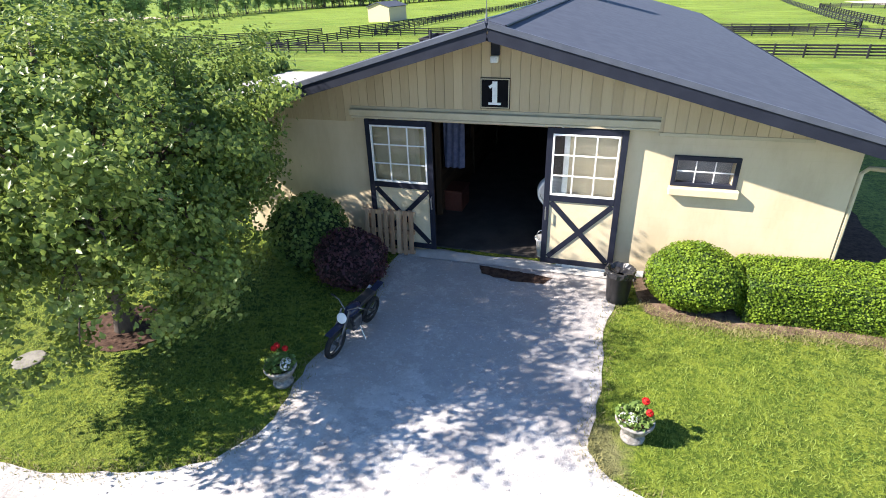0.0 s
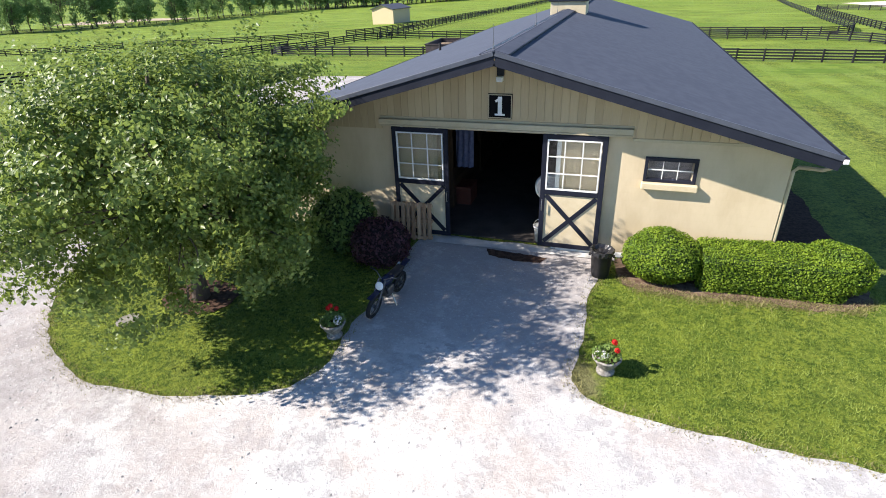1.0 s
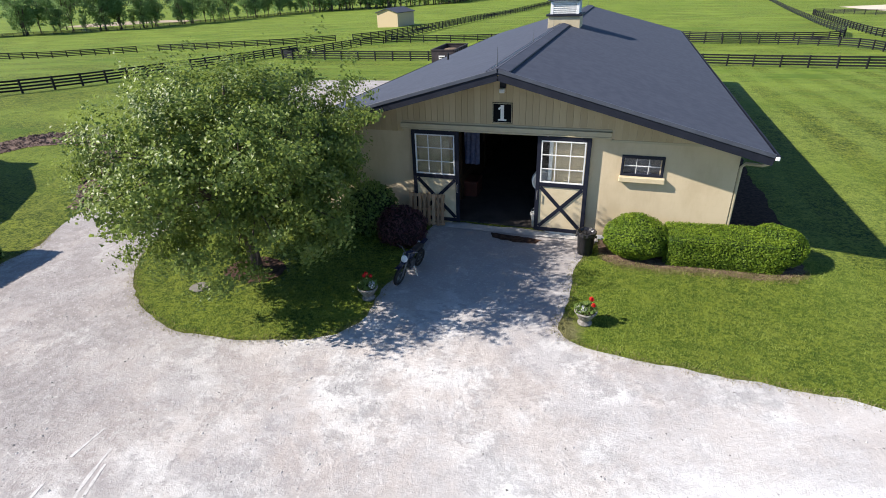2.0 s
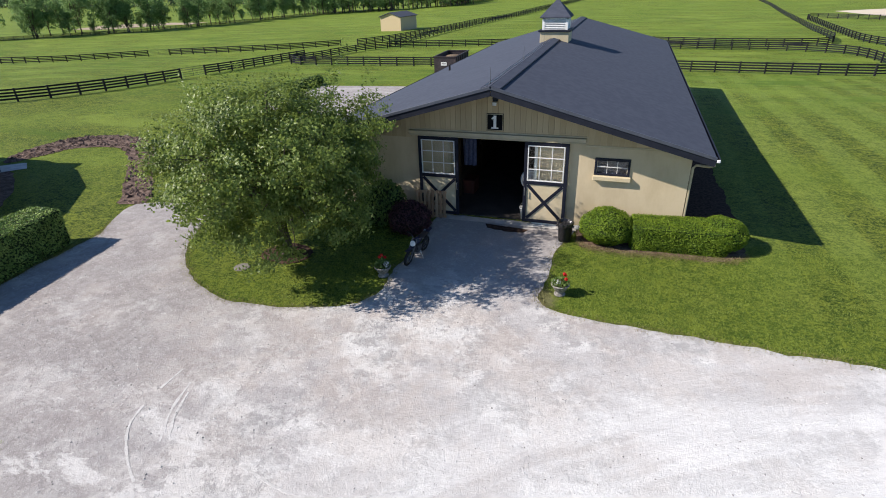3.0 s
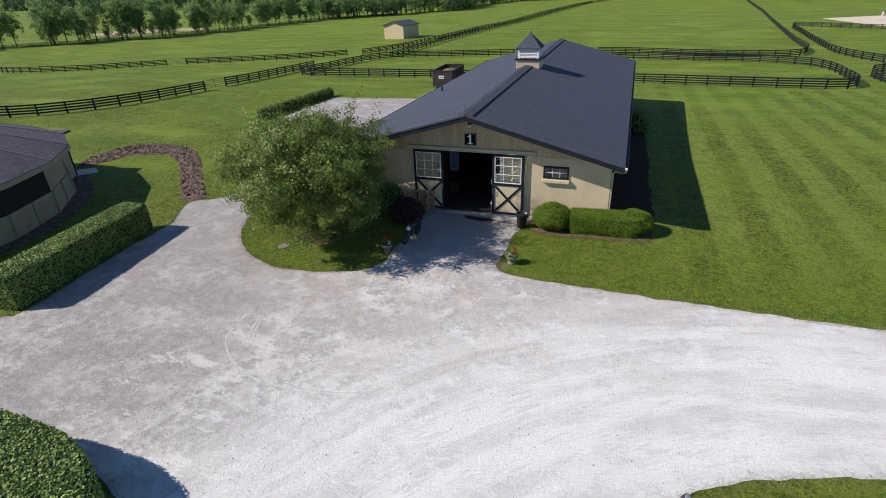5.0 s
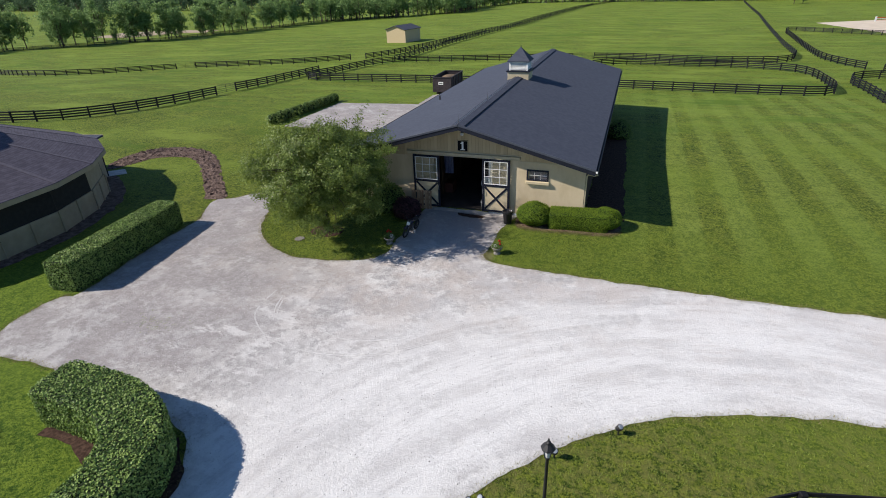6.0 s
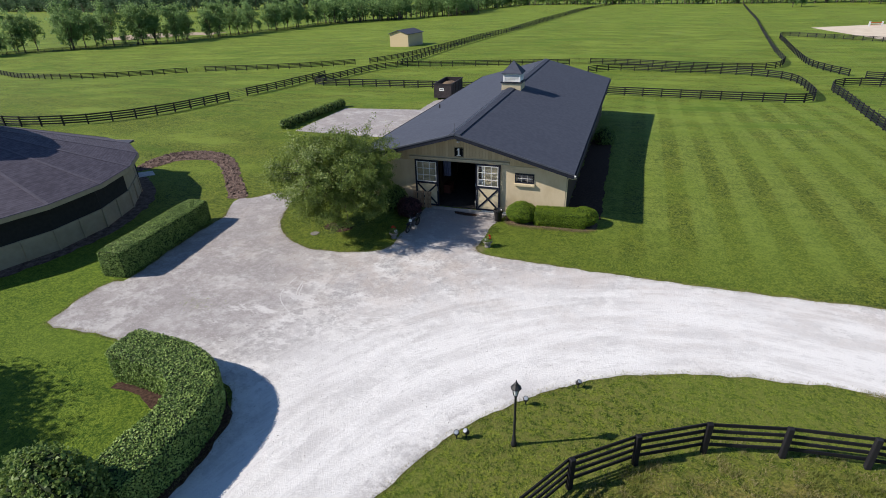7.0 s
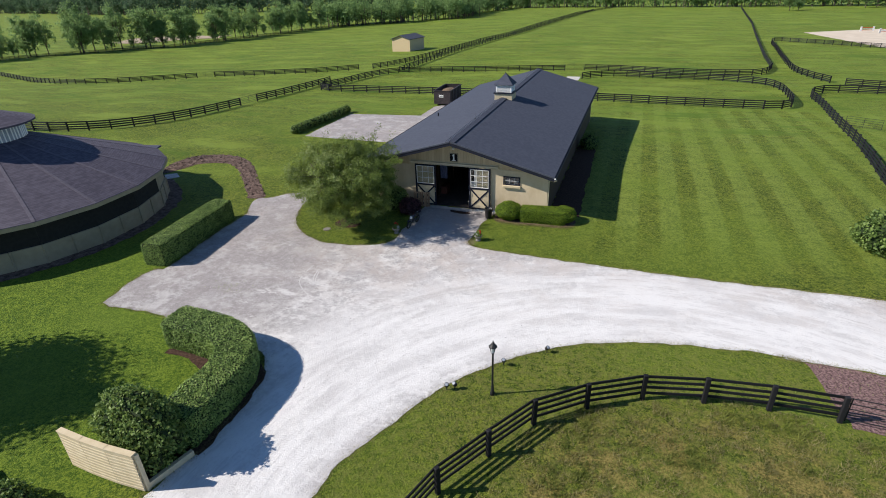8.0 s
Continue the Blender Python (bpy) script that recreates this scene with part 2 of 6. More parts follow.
GRASS = make_grass()
GRAVEL = make_gravel()
BLOCK = make_block()
SIDING = make_planks("tan_board_siding", (0.42, 0.322, 0.19), (0.52, 0.41, 0.25))
SLATE = make_shingle("slate_blue_shingles", (0.046, 0.053, 0.077), (0.060, 0.069, 0.095), (3.2, 3.2, 9.0))
PURPLE = make_shingle("weathered_plum_shingles", (0.066, 0.058, 0.079), (0.110, 0.099, 0.128), (2.2, 2.2, 14.0), 0.055)
HIP = plain("pale_plum_hip_shingles", (0.085, 0.076, 0.098), (0.12, 0.108, 0.136), 4.0, 0.88)
NAVY = plain("navy_painted_wood", (0.007, 0.009, 0.019), (0.013, 0.015, 0.027), 4.0, 0.55, 0, 0.1, 90.0, spec=0.25)
FASCIA = plain("dark_slate_trim", (0.007, 0.009, 0.018), (0.013, 0.016, 0.027), 3.0, 0.6, spec=0.25)
SIGN_BLACK = plain("flat_black_sign_paint", (0.004, 0.004, 0.005), (0.008, 0.008, 0.009), 3.0, 0.85, spec=0.1)
CREAM = plain("cream_paint", (0.60, 0.51, 0.345), (0.52, 0.43, 0.275), 3.0, 0.6)
TRIM = plain("tan_trim_paint", (0.50, 0.43, 0.29), (0.43, 0.36, 0.235), 3.0, 0.6)
WHITE = plain("white_paint", (0.80, 0.80, 0.78), (0.68, 0.68, 0.66), 8.0, 0.5)
GLASS = make_glass()
BLACK = plain("black_paint", (0.010, 0.010, 0.012), (0.022, 0.021, 0.023), 3.0, 0.55)
FENCE = make_planks("black_stained_fence", (0.005, 0.005, 0.007), (0.013, 0.013, 0.016))
BLACK_PLASTIC = plain("black_plastic", (0.012, 0.012, 0.014), (0.028, 0.028, 0.03), 7.0, 0.35)
METAL = plain("brushed_steel", (0.45, 0.46, 0.48), (0.62, 0.63, 0.64), 9.0, 0.35, 1.0)
CONCRETE = plain("pale_concrete", (0.42, 0.40, 0.37), (0.58, 0.56, 0.53), 2.5, 0.9, 0, 0.3, 45.0)
STONE = plain("weathered_cast_stone", (0.11, 0.10, 0.09), (0.34, 0.32, 0.29), 14.0, 0.9, 0, 0.5, 70.0)
MULCH = plain("brown_bark_mulch", (0.028, 0.016, 0.012), (0.095, 0.058, 0.042), 9.0, 0.95, 0, 1.0, 38.0, spec=0.1)
DIRT = plain("bare_brown_soil", (0.075, 0.048, 0.034), (0.21, 0.15, 0.108), 4.5, 0.95, 0, 0.6, 30.0, spec=0.1)
TRACK = plain("plum_brown_footing", (0.06, 0.04, 0.033), (0.215, 0.155, 0.125), 3.0, 0.95, 0, 1.0, 14.0, spec=0.1)
REDMULCH = plain("rust_red_mulch", (0.045, 0.028, 0.028), (0.30, 0.195, 0.185), 12.0, 0.95, 0, 1.0, 34.0, spec=0.1)
SAND = plain("pale_arena_sand", (0.52, 0.44, 0.34), (0.62, 0.54, 0.43), 0.3, 0.95, 0, 0.3, 8.0)
CHIPS = plain("loose_pale_chips", (0.44, 0.43, 0.42), (0.60, 0.59, 0.58), 9.0, 0.95, 0, 0.8, 30.0)
GUNMETAL = plain("dark_gunmetal", (0.10, 0.10, 0.11), (0.18, 0.18, 0.19), 9.0, 0.4, 0.9)
TANSOIL = plain("tan_bare_soil", (0.30, 0.23, 0.155), (0.40, 0.32, 0.23), 0.4, 0.95, 0, 0.3, 6.0)
BARK = plain("grey_brown_bark", (0.06, 0.045, 0.034), (0.13, 0.10, 0.078), 6.0, 0.9, 0, 0.8, 30.0, stretch=(1, 1, 0.3))
PALLET = make_planks("raw_pallet_wood", (0.30, 0.17, 0.095), (0.55, 0.37, 0.23))
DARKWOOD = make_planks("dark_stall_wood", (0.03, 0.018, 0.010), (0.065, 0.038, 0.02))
RUBBER = plain("black_rubber", (0.010, 0.010, 0.010), (0.022, 0.021, 0.02), 12.0, 0.8)
DARKBLUE = plain("dark_blue_enamel", (0.010, 0.013, 0.035), (0.018, 0.022, 0.05), 6.0, 0.25)
VINYL = plain("black_vinyl", (0.012, 0.012, 0.014), (0.02, 0.02, 0.022), 8.0, 0.5)
CANVAS = plain("blue_horse_blanket", (0.07, 0.085, 0.16), (0.12, 0.135, 0.22), 9.0, 0.95)
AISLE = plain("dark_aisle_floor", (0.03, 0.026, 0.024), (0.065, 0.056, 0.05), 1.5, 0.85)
RUST = plain("dark_plum_steel", (0.020, 0.016, 0.020), (0.045, 0.034, 0.036), 3.0, 0.7)
MANURE = plain("straw_and_manure", (0.11, 0.075, 0.045), (0.24, 0.17, 0.10), 5.0, 0.95, 0, 1.0, 20.0)
# near-black sheet colour for the shade inside the round pen
BAY_SHADE = plain("bay_shade_sheet", (0.012, 0.012, 0.013), (0.02, 0.02, 0.02), 5.0, 0.9)
PANEL = plain("greenish_tan_panel", (0.29, 0.24, 0.165), (0.355, 0.30, 0.21), 2.0, 0.7)
CLEARSTORY = plain("frosted_grey_panel", (0.22, 0.25, 0.29), (0.32, 0.35, 0.39), 4.0, 0.4)
TREE_LEAF = leafy("glossy_green_leaf", (0.021, 0.054, 0.011), (0.255, 0.325, 0.072), 0.34, 0.42, 0.3)
HEDGE_LEAF = leafy("clipped_hedge_leaf", (0.06, 0.125, 0.025), (0.32, 0.44, 0.115), 0.1, 0.5)
BUSH_LEAF = leafy("bright_box_leaf", (0.055, 0.115, 0.010), (0.23, 0.32, 0.028), 0.32, 0.55)
SHRUB_LEAF = leafy("dull_shrub_leaf", (0.042, 0.088, 0.02), (0.215, 0.30, 0.08), 0.28, 0.5)
PLUM_LEAF = leafy("dark_plum_leaf", (0.05, 0.022, 0.027), (0.135, 0.06, 0.07), 0.25, 0.5)
WOOD_LEAF = leafy("woodland_leaf", (0.075, 0.15, 0.05), (0.24, 0.35, 0.13), 0.45, 0.65)
# far woodland leaf: distance haze is put into its dark bluish colour
HAZE_LEAF = leafy("hazy_wood_leaf", (0.035, 0.072, 0.040), (0.12, 0.19, 0.10), 0.3, 0.7)
# core colours hold the shade inside hedges and bushes, so leaf gaps read dark
HEDGE_CORE = plain("twig_inner_shade", (0.010, 0.022, 0.005), (0.022, 0.042, 0.010), 8.0, 0.95)
BUSH_CORE = plain("box_inner_shade", (0.012, 0.027, 0.003), (0.04, 0.072, 0.008), 14.0, 0.95)
PLUM_CORE = plain("plum_inner_shade", (0.012, 0.006, 0.007), (0.025, 0.012, 0.013), 8.0, 0.95)
PETAL_RED = leafy("scarlet_petal", (0.45, 0.012, 0.012), (0.72, 0.03, 0.03), 0.2)
PETAL_WHITE = leafy("white_petal", (0.62, 0.6, 0.56), (0.8, 0.8, 0.78), 0.2)
GRASS_BLADE = leafy("grass_blade", (0.085, 0.155, 0.022), (0.31, 0.37, 0.085), 0.4, 0.7)
TUFT_BLADE = leafy("olive_tuft_blade", (0.06, 0.09, 0.016), (0.25, 0.27, 0.07), 0.35, 0.75)
STRAW_BLADE = leafy("straw_grass_blade", (0.11, 0.12, 0.035), (0.34, 0.30, 0.14), 0.3, 0.8)
LAMP_GLASS = plain("lamp_glass", (0.55, 0.56, 0.58), (0.7, 0.7, 0.72), 20.0, 0.12)


# ---- helpers of this scene ----
def link(name, bm, material, parent=None, label="", smooth=False):
    mesh = bpy.data.meshes.new(name)
    bmesh.ops.recalc_face_normals(bm, faces=bm.faces)
    bm.to_mesh(mesh)
    bm.free()
    mesh.materials.append(material)
    if smooth:
        mesh.shade_smooth()
    ob = new(name, mesh)
    if parent:
        ob.parent = parent
    if label:
        ob["label"] = label
    return ob


def part(name, bm, material, parent, label="", smooth=False):
    return link(name, bm, material, parent, label, smooth)


def empty(name, m, label, category, group="", kind=""):
    ob = new(name)
    ob.matrix_world = m
    return tagged(ob, label, category, group, kind)


def box(bm, lo, hi, bevel=0.0, m=None):
    """A box between two corners, its edges rounded by bevel."""
    made = bmesh.ops.create_cube(bm, size=1.0)["verts"]
    lo, hi = Vector(lo), Vector(hi)
    for v in made:
        v.co = Vector(((v.co[i] + 0.5) * (hi[i] - lo[i]) + lo[i]) for i in range(3))
    if bevel:
        edges = {e for v in made for e in v.link_edges}
        made = list({v for f in bmesh.ops.bevel(bm, geom=list(edges), offset=bevel, segments=1, affect="EDGES")["faces"] for v in f.verts} | {v for v in made if v.is_valid})
    if m is not None:
        bmesh.ops.transform(bm, matrix=m, verts=made)
    return bm


def boxes(rows, bevel=0.0):
    bm = bmesh.new()
    for lo, hi in rows:
        box(bm, lo, hi, bevel)
    return bm


def beam(bm, a, b, w, d, bevel=0.0, up=(0, 0, 1)):
    """A square bar from a to b, w wide and d deep."""
    a, b = Vector(a), Vector(b)
    along = (b - a).normalized()
    side = along.cross(Vector(up))
    if side.length < 1e-4:
        side = along.cross(Vector((0, 1, 0)))
    side.normalize()
    top = side.cross(along)
    m = Matrix((side, along, top)).transposed().to_4x4()
    m.translation = (a + b) / 2
    length = (b - a).length
    return box(bm, (-w / 2, -length / 2, -d / 2), (w / 2, length / 2, d / 2), bevel, m)


def tube(bm, pts, radii, sides=8, cap=True):
    """A round bar along points, its radius changing from end to end."""
    rings = []
    pts = [Vector(p) for p in pts]
    for i, p in enumerate(pts):
        d = (pts[min(i + 1, len(pts) - 1)] - pts[max(i - 1, 0)]).normalized()
        u = d.cross(Vector((0.13, 0.31, 0.94)))
        if u.length < 0.05:
            u = d.cross(Vector((1, 0, 0)))
        u.normalize()
        w = d.cross(u)
        rings.append([bm.verts.new(p + (u * math.cos(a) + w * math.sin(a)) * radii[i]) for a in (2 * math.pi * k / sides for k in range(sides))])
    for r, s in zip(rings, rings[1:]):
        for k in range(sides):
            bm.faces.new((r[k], r[(k + 1) % sides], s[(k + 1) % sides], s[k]))
    if cap:
        bm.faces.new(rings[0][::-1])
        bm.faces.new(rings[-1])
    return bm


def lathe(bm, profile, sides=24, m=None):
    """A turned shape from (radius, height) pairs."""
    rings = [[bm.verts.new((r * math.cos(2 * math.pi * k / sides), r * math.sin(2 * math.pi * k / sides), z)) for k in range(sides)] for r, z in profile]
    for a, b in zip(rings, rings[1:]):
        for k in range(sides):
            bm.faces.new((a[k], a[(k + 1) % sides], b[(k + 1) % sides], b[k]))
    bm.faces.new(rings[0][::-1])
    bm.faces.new(rings[-1])
    if m is not None:
        bmesh.ops.transform(bm, matrix=m, verts=[v for r in rings for v in r])
    return bm


def prism(bm, outline, z0, z1):
    """An upright slab from a plan outline."""
    a = [bm.verts.new((x, y, z0)) for x, y in outline]
    b = [bm.verts.new((x, y, z1)) for x, y in outline]
    bm.faces.new(a[::-1])
    bm.faces.new(b)
    for k in range(len(a)):
        bm.faces.new((a[k], a[(k + 1) % len(a)], b[(k + 1) % len(a)], b[k]))
    return bm


def height(x, y):
    """The lie of the land: level round the yard, falling gently behind the barn."""
    z = np.interp(y, [12, 20, 60, 125, 180, 300, 700], [0, -0.25, -2.05, -3.1, -3.8, -4.6, -5.2])
    return z + np.interp(x, [-130, -50], [-1.8, 0]) * np.interp(y, [20, 60], [0, 1])


def rounded(pts, steps=6, closed=False):
    """A smooth curve through plan points."""
    out = []
    n = len(pts)
    spans = n if closed else n - 1
    for i in range(spans):
        p = [Vector(pts[(i + k) % n] if closed else pts[min(max(i + k, 0), n - 1)]) for k in (-1, 0, 1, 2)]
        for s in range(steps):
            t = s / steps
            out.append(0.5 * ((2 * p[1]) + (p[2] - p[0]) * t + (2 * p[0] - 5 * p[1] + 4 * p[2] - p[3]) * t * t + (3 * p[1] - p[0] - 3 * p[2] + p[3]) * t ** 3))
    if not closed:
        out.append(Vector(pts[-1]))
    return out


def ragged(outline, step=0.25, amount=0.12):
    """The outline cut fine, with an uneven edge."""
    out = []
    n = len(outline)
    for i in range(n):
        a, b = Vector(outline[i]), Vector(outline[(i + 1) % n])
        count = max(1, min(300, int((b - a).length / step)))
        side = Vector((-(b - a).y, (b - a).x)).normalized()
        for k in range(count):
            p = a + (b - a) * k / count
            q = Vector((p.x, p.y, 0))
            out.append(p + side * amount * (noise.noise(q * 1.1) * 1.3 + noise.noise(q * 5.0) * 0.7))
    return out


def sheet(name, outline, material, lift, label, category, cut=None):
    """A thin spread of ground cover that follows the land."""
    bm = bmesh.new()
    vs = [bm.verts.new((p[0], p[1], 0)) for p in outline]
    es = [bm.edges.new((vs[i], vs[(i + 1) % len(vs)])) for i in range(len(vs))]
    bmesh.ops.triangle_fill(bm, edges=es, use_beauty=True)
    if cut:
        for axis, values in cut:
            for value in values:
                co, no = ((0, value, 0), (0, 1, 0)) if axis == "y" else ((value, 0, 0), (1, 0, 0))
                bmesh.ops.bisect_plane(bm, geom=bm.verts[:] + bm.edges[:] + bm.faces[:], plane_co=co, plane_no=no)
    for v in bm.verts:
        v.co.z = float(height(v.co.x, v.co.y)) + lift
    for f in bm.faces:
        if f.normal.z < 0:
            f.normal_flip()
    mesh = bpy.data.meshes.new(name)
    bm.to_mesh(mesh)
    bm.free()
    mesh.materials.append(material)
    return tagged(new(name, mesh), label, category, kind="structure")


RNG = np.random.default_rng(7)


def unit_vectors(n):
    v = RNG.normal(size=(n, 3))
    return v / np.linalg.norm(v, axis=1)[:, None]


def leaf_mesh(name, places, normals, sizes, material, narrow=0.45, fold=0.18):
    """Many small folded leaves, each of two faces."""
    n = len(places)
    t = np.cross(normals, unit_vectors(n))
    t /= np.linalg.norm(t, axis=1)[:, None] + 1e-9
    b = np.cross(normals, t)
    s = np.asarray(sizes)[:, None]
    base, tip = places - t * s * 0.5, places + t * s * 0.5
    left = places - t * s * 0.08 + b * s * narrow + normals * s * fold
    right = places - t * s * 0.08 - b * s * narrow + normals * s * fold
    co = np.stack([base, left, tip, right], axis=1).reshape(-1, 3)
    idx = np.arange(n)[:, None] * 4
    faces = np.concatenate([idx + [0, 2, 1], idx + [0, 3, 2]], axis=1).reshape(-1)
    mesh = bpy.data.meshes.new(name)
    mesh.vertices.add(len(co))
    mesh.vertices.foreach_set("co", co.astype(np.float32).ravel())
    mesh.loops.add(len(faces))
    mesh.loops.foreach_set("vertex_index", faces.astype(np.int32))
    mesh.polygons.add(len(faces) // 3)
    mesh.polygons.foreach_set("loop_start", np.arange(0, len(faces), 3, dtype=np.int32))
    mesh.update(calc_edges=True)
    mesh.materials.append(material)
    return mesh


def scatter(bm, per_m2, jitter):
    """Places and outward directions spread evenly over a mesh."""
    bmesh.ops.triangulate(bm, faces=bm.faces)
    bmesh.ops.recalc_face_normals(bm, faces=bm.faces)
    tri = np.array([[v.co[:] for v in f.verts] for f in bm.faces])
    nor = np.array([f.normal[:] for f in bm.faces])
    area = np.array([f.calc_area() for f in bm.faces])
    n = int(area.sum() * per_m2)
    pick = RNG.choice(len(area), n, p=area / area.sum())
    r1, r2 = np.sqrt(RNG.random(n))[:, None], RNG.random(n)[:, None]
    p = tri[pick, 0] * (1 - r1) + tri[pick, 1] * r1 * (1 - r2) + tri[pick, 2] * r1 * r2
    nn = nor[pick]
    p = p + nn * (RNG.random(n)[:, None] - 0.45) * jitter
    return p, nn


def foliage(owner, bm_core, core_mat, leaf_mat, per_m2, size, jitter, wild=0.8, core_name="shaded_twig_core", leaf_name="foliage"):
    """A dense twig body, inner shade in its colour, and leaves all over it."""
    copy = bm_core.copy()
    p, nn = scatter(copy, per_m2, jitter)
    copy.free()
    keep = p[:, 2] > 0.02
    p, nn = p[keep], nn[keep]
    d = nn + unit_vectors(len(p)) * wild
    d /= np.linalg.norm(d, axis=1)[:, None]
    mesh = leaf_mesh(leaf_name, p, d, size * (0.7 + 0.6 * RNG.random(len(p))), leaf_mat)
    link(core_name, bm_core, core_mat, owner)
    ob = new(leaf_name, mesh)
    ob.parent = owner
    return ob


# ---- ground ----
def lines(lo, hi, near, grow, extra=()):
    """Grid lines, close together near the yard and wide apart far off."""
    out, v, step = [near], near, 4.0
    while v < hi:
        v += step
        step *= grow
        out.append(min(v, hi))
    v, step = near, 4.0
    while v > lo:
        v -= step
        step *= grow
        out.append(max(v, lo))
    return sorted(set(out) | set(extra))


def build_ground():
    xs = lines(-2600, 2600, 0.0, 1.12, (-130, -50))
    ys = lines(-400, 3000, 0.0, 1.12, (12, 20, 60, 125, 180, 300, 700))
    bm = bmesh.new()
    grid = [[bm.verts.new((x, y, float(height(x, y)))) for x in xs] for y in ys]
    for r, s in zip(grid, grid[1:]):
        for k in range(len(xs) - 1):
            bm.faces.new((r[k], r[k + 1], s[k + 1], s[k]))
    return tagged(link("ground", bm, GRASS), "mown green pasture and lawn", "ground", kind="structure")


build_ground()

LAWN_EDGE = [(130, -2.0), (60, -4.6), (23.52, -5.97), (16.68, -6.24), (10.89, -6.22), (7.71, -6.14), (5.34, -6.07), (3.2, -5.97), (1.9, -5.8), (1.43, -5.3)]
DRIVE_EAST = [(1.52, -4.6), (1.55, -3.1), (1.62, -1.6), (1.95, -0.6), (2.0, 0.1)]
DRIVE_WEST = [(-3.35, 0.1), (-3.42, -1.05), (-3.12, -2.9), (-3.33, -4.46), (-3.3, -6.3)]
ISLAND = [(-3.6, -6.95), (-4.97, -7.54), (-7.27, -7.85), (-9.44, -7.11), (-11.09, -5.62), (-12.15, -3.76), (-12.6, -2.19), (-12.4, -0.6), (-13.2, 0.5)]
WEST_EDGE = [(-15.3, -0.8), (-16.1, -1.8), (-16.9, -2.25), (-16.5, -3.7), (-15.75, -4.9), (-15.7, -5.8), (-15.55, -9.0), (-15.0, -13.4), (-15.6, -14.0), (-15.7, -15.63), (-15.3, -17.7)]
HEDGE_SIDE = [(-14.6, -17.95), (-13.13, -17.75), (-11.1, -17.85), (-9.0, -18.35), (-6.2, -18.35), (-4.3, -18.85), (-3.3, -20.0), (-2.9, -21.8), (-2.85, -24.7), (-3.2, -26.5), (-4.0, -45), (-7.0, -95)]
ROAD_EAST = [(0.5, -96), (3.0, -45), (1.95, -28), (2.06, -24.88), (2.24, -23.34), (3.08, -21.43), (4.06, -19.22), (5.59, -17.1), (7.88, -14.97), (9.99, -13.8), (12.41, -13.07), (14.78, -12.65), (17.05, -12.37), (18.6, -12.5), (21.47, -12.56), (60, -12.9), (130, -10.5)]
YARD = [p for run in (LAWN_EDGE, DRIVE_EAST, DRIVE_WEST, ISLAND, WEST_EDGE, HEDGE_SIDE, ROAD_EAST) for p in rounded(run, 4)]
YARD = ragged(YARD, 0.22, 0.09)
sheet("road", YARD, GRAVEL, 0.012, "pale limestone gravel yard and drive with wheel tracks", "gravel drive")
PAD = ragged([(-24.35, 16.3), (-26.0, 30.2), (-16.2, 31.4), (-16.9, 38.5), (-13.5, 46.5), (-8.0, 46.0), (-7.0, 16.5), (-12.0, 15.9)], 0.4, 0.1)
sheet("pavement", PAD, GRAVEL, 0.02, "grey gravel parking pad beside the barn", "gravel pad", [("y", (20, 26, 32, 38))])
TRACKWAY = [(-30.6, 1.8), (-31.2, 4.0), (-30.9, 5.9), (-29.6, 7.1), (-27.0, 7.4), (-24.4, 6.3), (-22.0, 4.2), (-19.2, 1.1), (-16.6, -1.7), (-17.6, -2.3), (-18.25, -1.7), (-20.55, 0.7), (-22.5, 2.8), (-24.2, 4.2), (-25.9, 5.0), (-27.5, 4.8), (-28.5, 3.9), (-28.9, 2.5), (-29.6, 1.0)]
sheet("track", ragged(rounded(TRACKWAY, 4, True), 0.3, 0.22), TRACK, 0.02, "worn plum-brown dirt path curving through grass", "dirt path")
sheet("mulch_bed", ragged([(18.55, -12.55), (24.5, -12.75), (26, -16.5), (19.3, -16.3), (18.9, -14.0)], 0.3, 0.12), REDMULCH, 0.018, "rust-red mulch at the paddock gate", "mulch")
ARENA = ragged([(63, 193), (70, 139), (140, 128), (150, 200), (90, 208)], 2.0, 0.3)
sheet("arena", ARENA, SAND, 0.05, "pale sand riding arena", "riding arena", [("y", (180,))])
sheet("flower_bed", ragged(rounded([(2.05, -0.35), (2.15, -1.15), (2.6, -1.62), (4.0, -1.68), (5.6, -1.5), (7.2, -1.36), (7.7, -0.8), (7.5, 0.1), (5.7, 0.2), (2.4, -0.1)], 4, True), 0.1, 0.16), DIRT, 0.016, "bare brown soil under the clipped hedge", "flower bed")
sheet("side_bed", ragged([(5.6, 0.3), (7.75, 0.6), (7.65, 6.0), (7.5, 15.0), (7.35, 19.5), (5.6, 20.0)], 0.25, 0.14), MULCH, 0.018, "dark bark mulch along the shaded barn side", "mulch", [("y", (12,))])
sheet("tree_bed", ragged([(-7.5 + 0.95 * math.cos(a), -4.65 + 0.75 * math.sin(a)) for a in np.arange(0, 6.28, 0.4)], 0.15, 0.08), MULCH, 0.02, "dark bark mulch ring under the tree", "mulch")


# tyre marks pressed into the gravel
def tyre_mark(pts, label):
    bm = bmesh.new()
    line = rounded(pts, 8)
    for p, q in zip(line, line[1:]):
        if noise.noise(Vector((p.x * 1.3, p.y * 1.3, 7))) > 0.2:
            continue
        beam(bm, (p.x, p.y, 0.005), (q.x, q.y, 0.005), 0.04 + 0.08 * abs(noise.noise(Vector((p.x * 3, p.y * 3, 0)))), 0.02 + 0.02 * abs(noise.noise(Vector((p.x * 5, p.y * 5, 2)))))
    return tagged(link("tyre_mark", bm, CHIPS), label, "tyre mark", "tyre marks in the gravel", "structure")


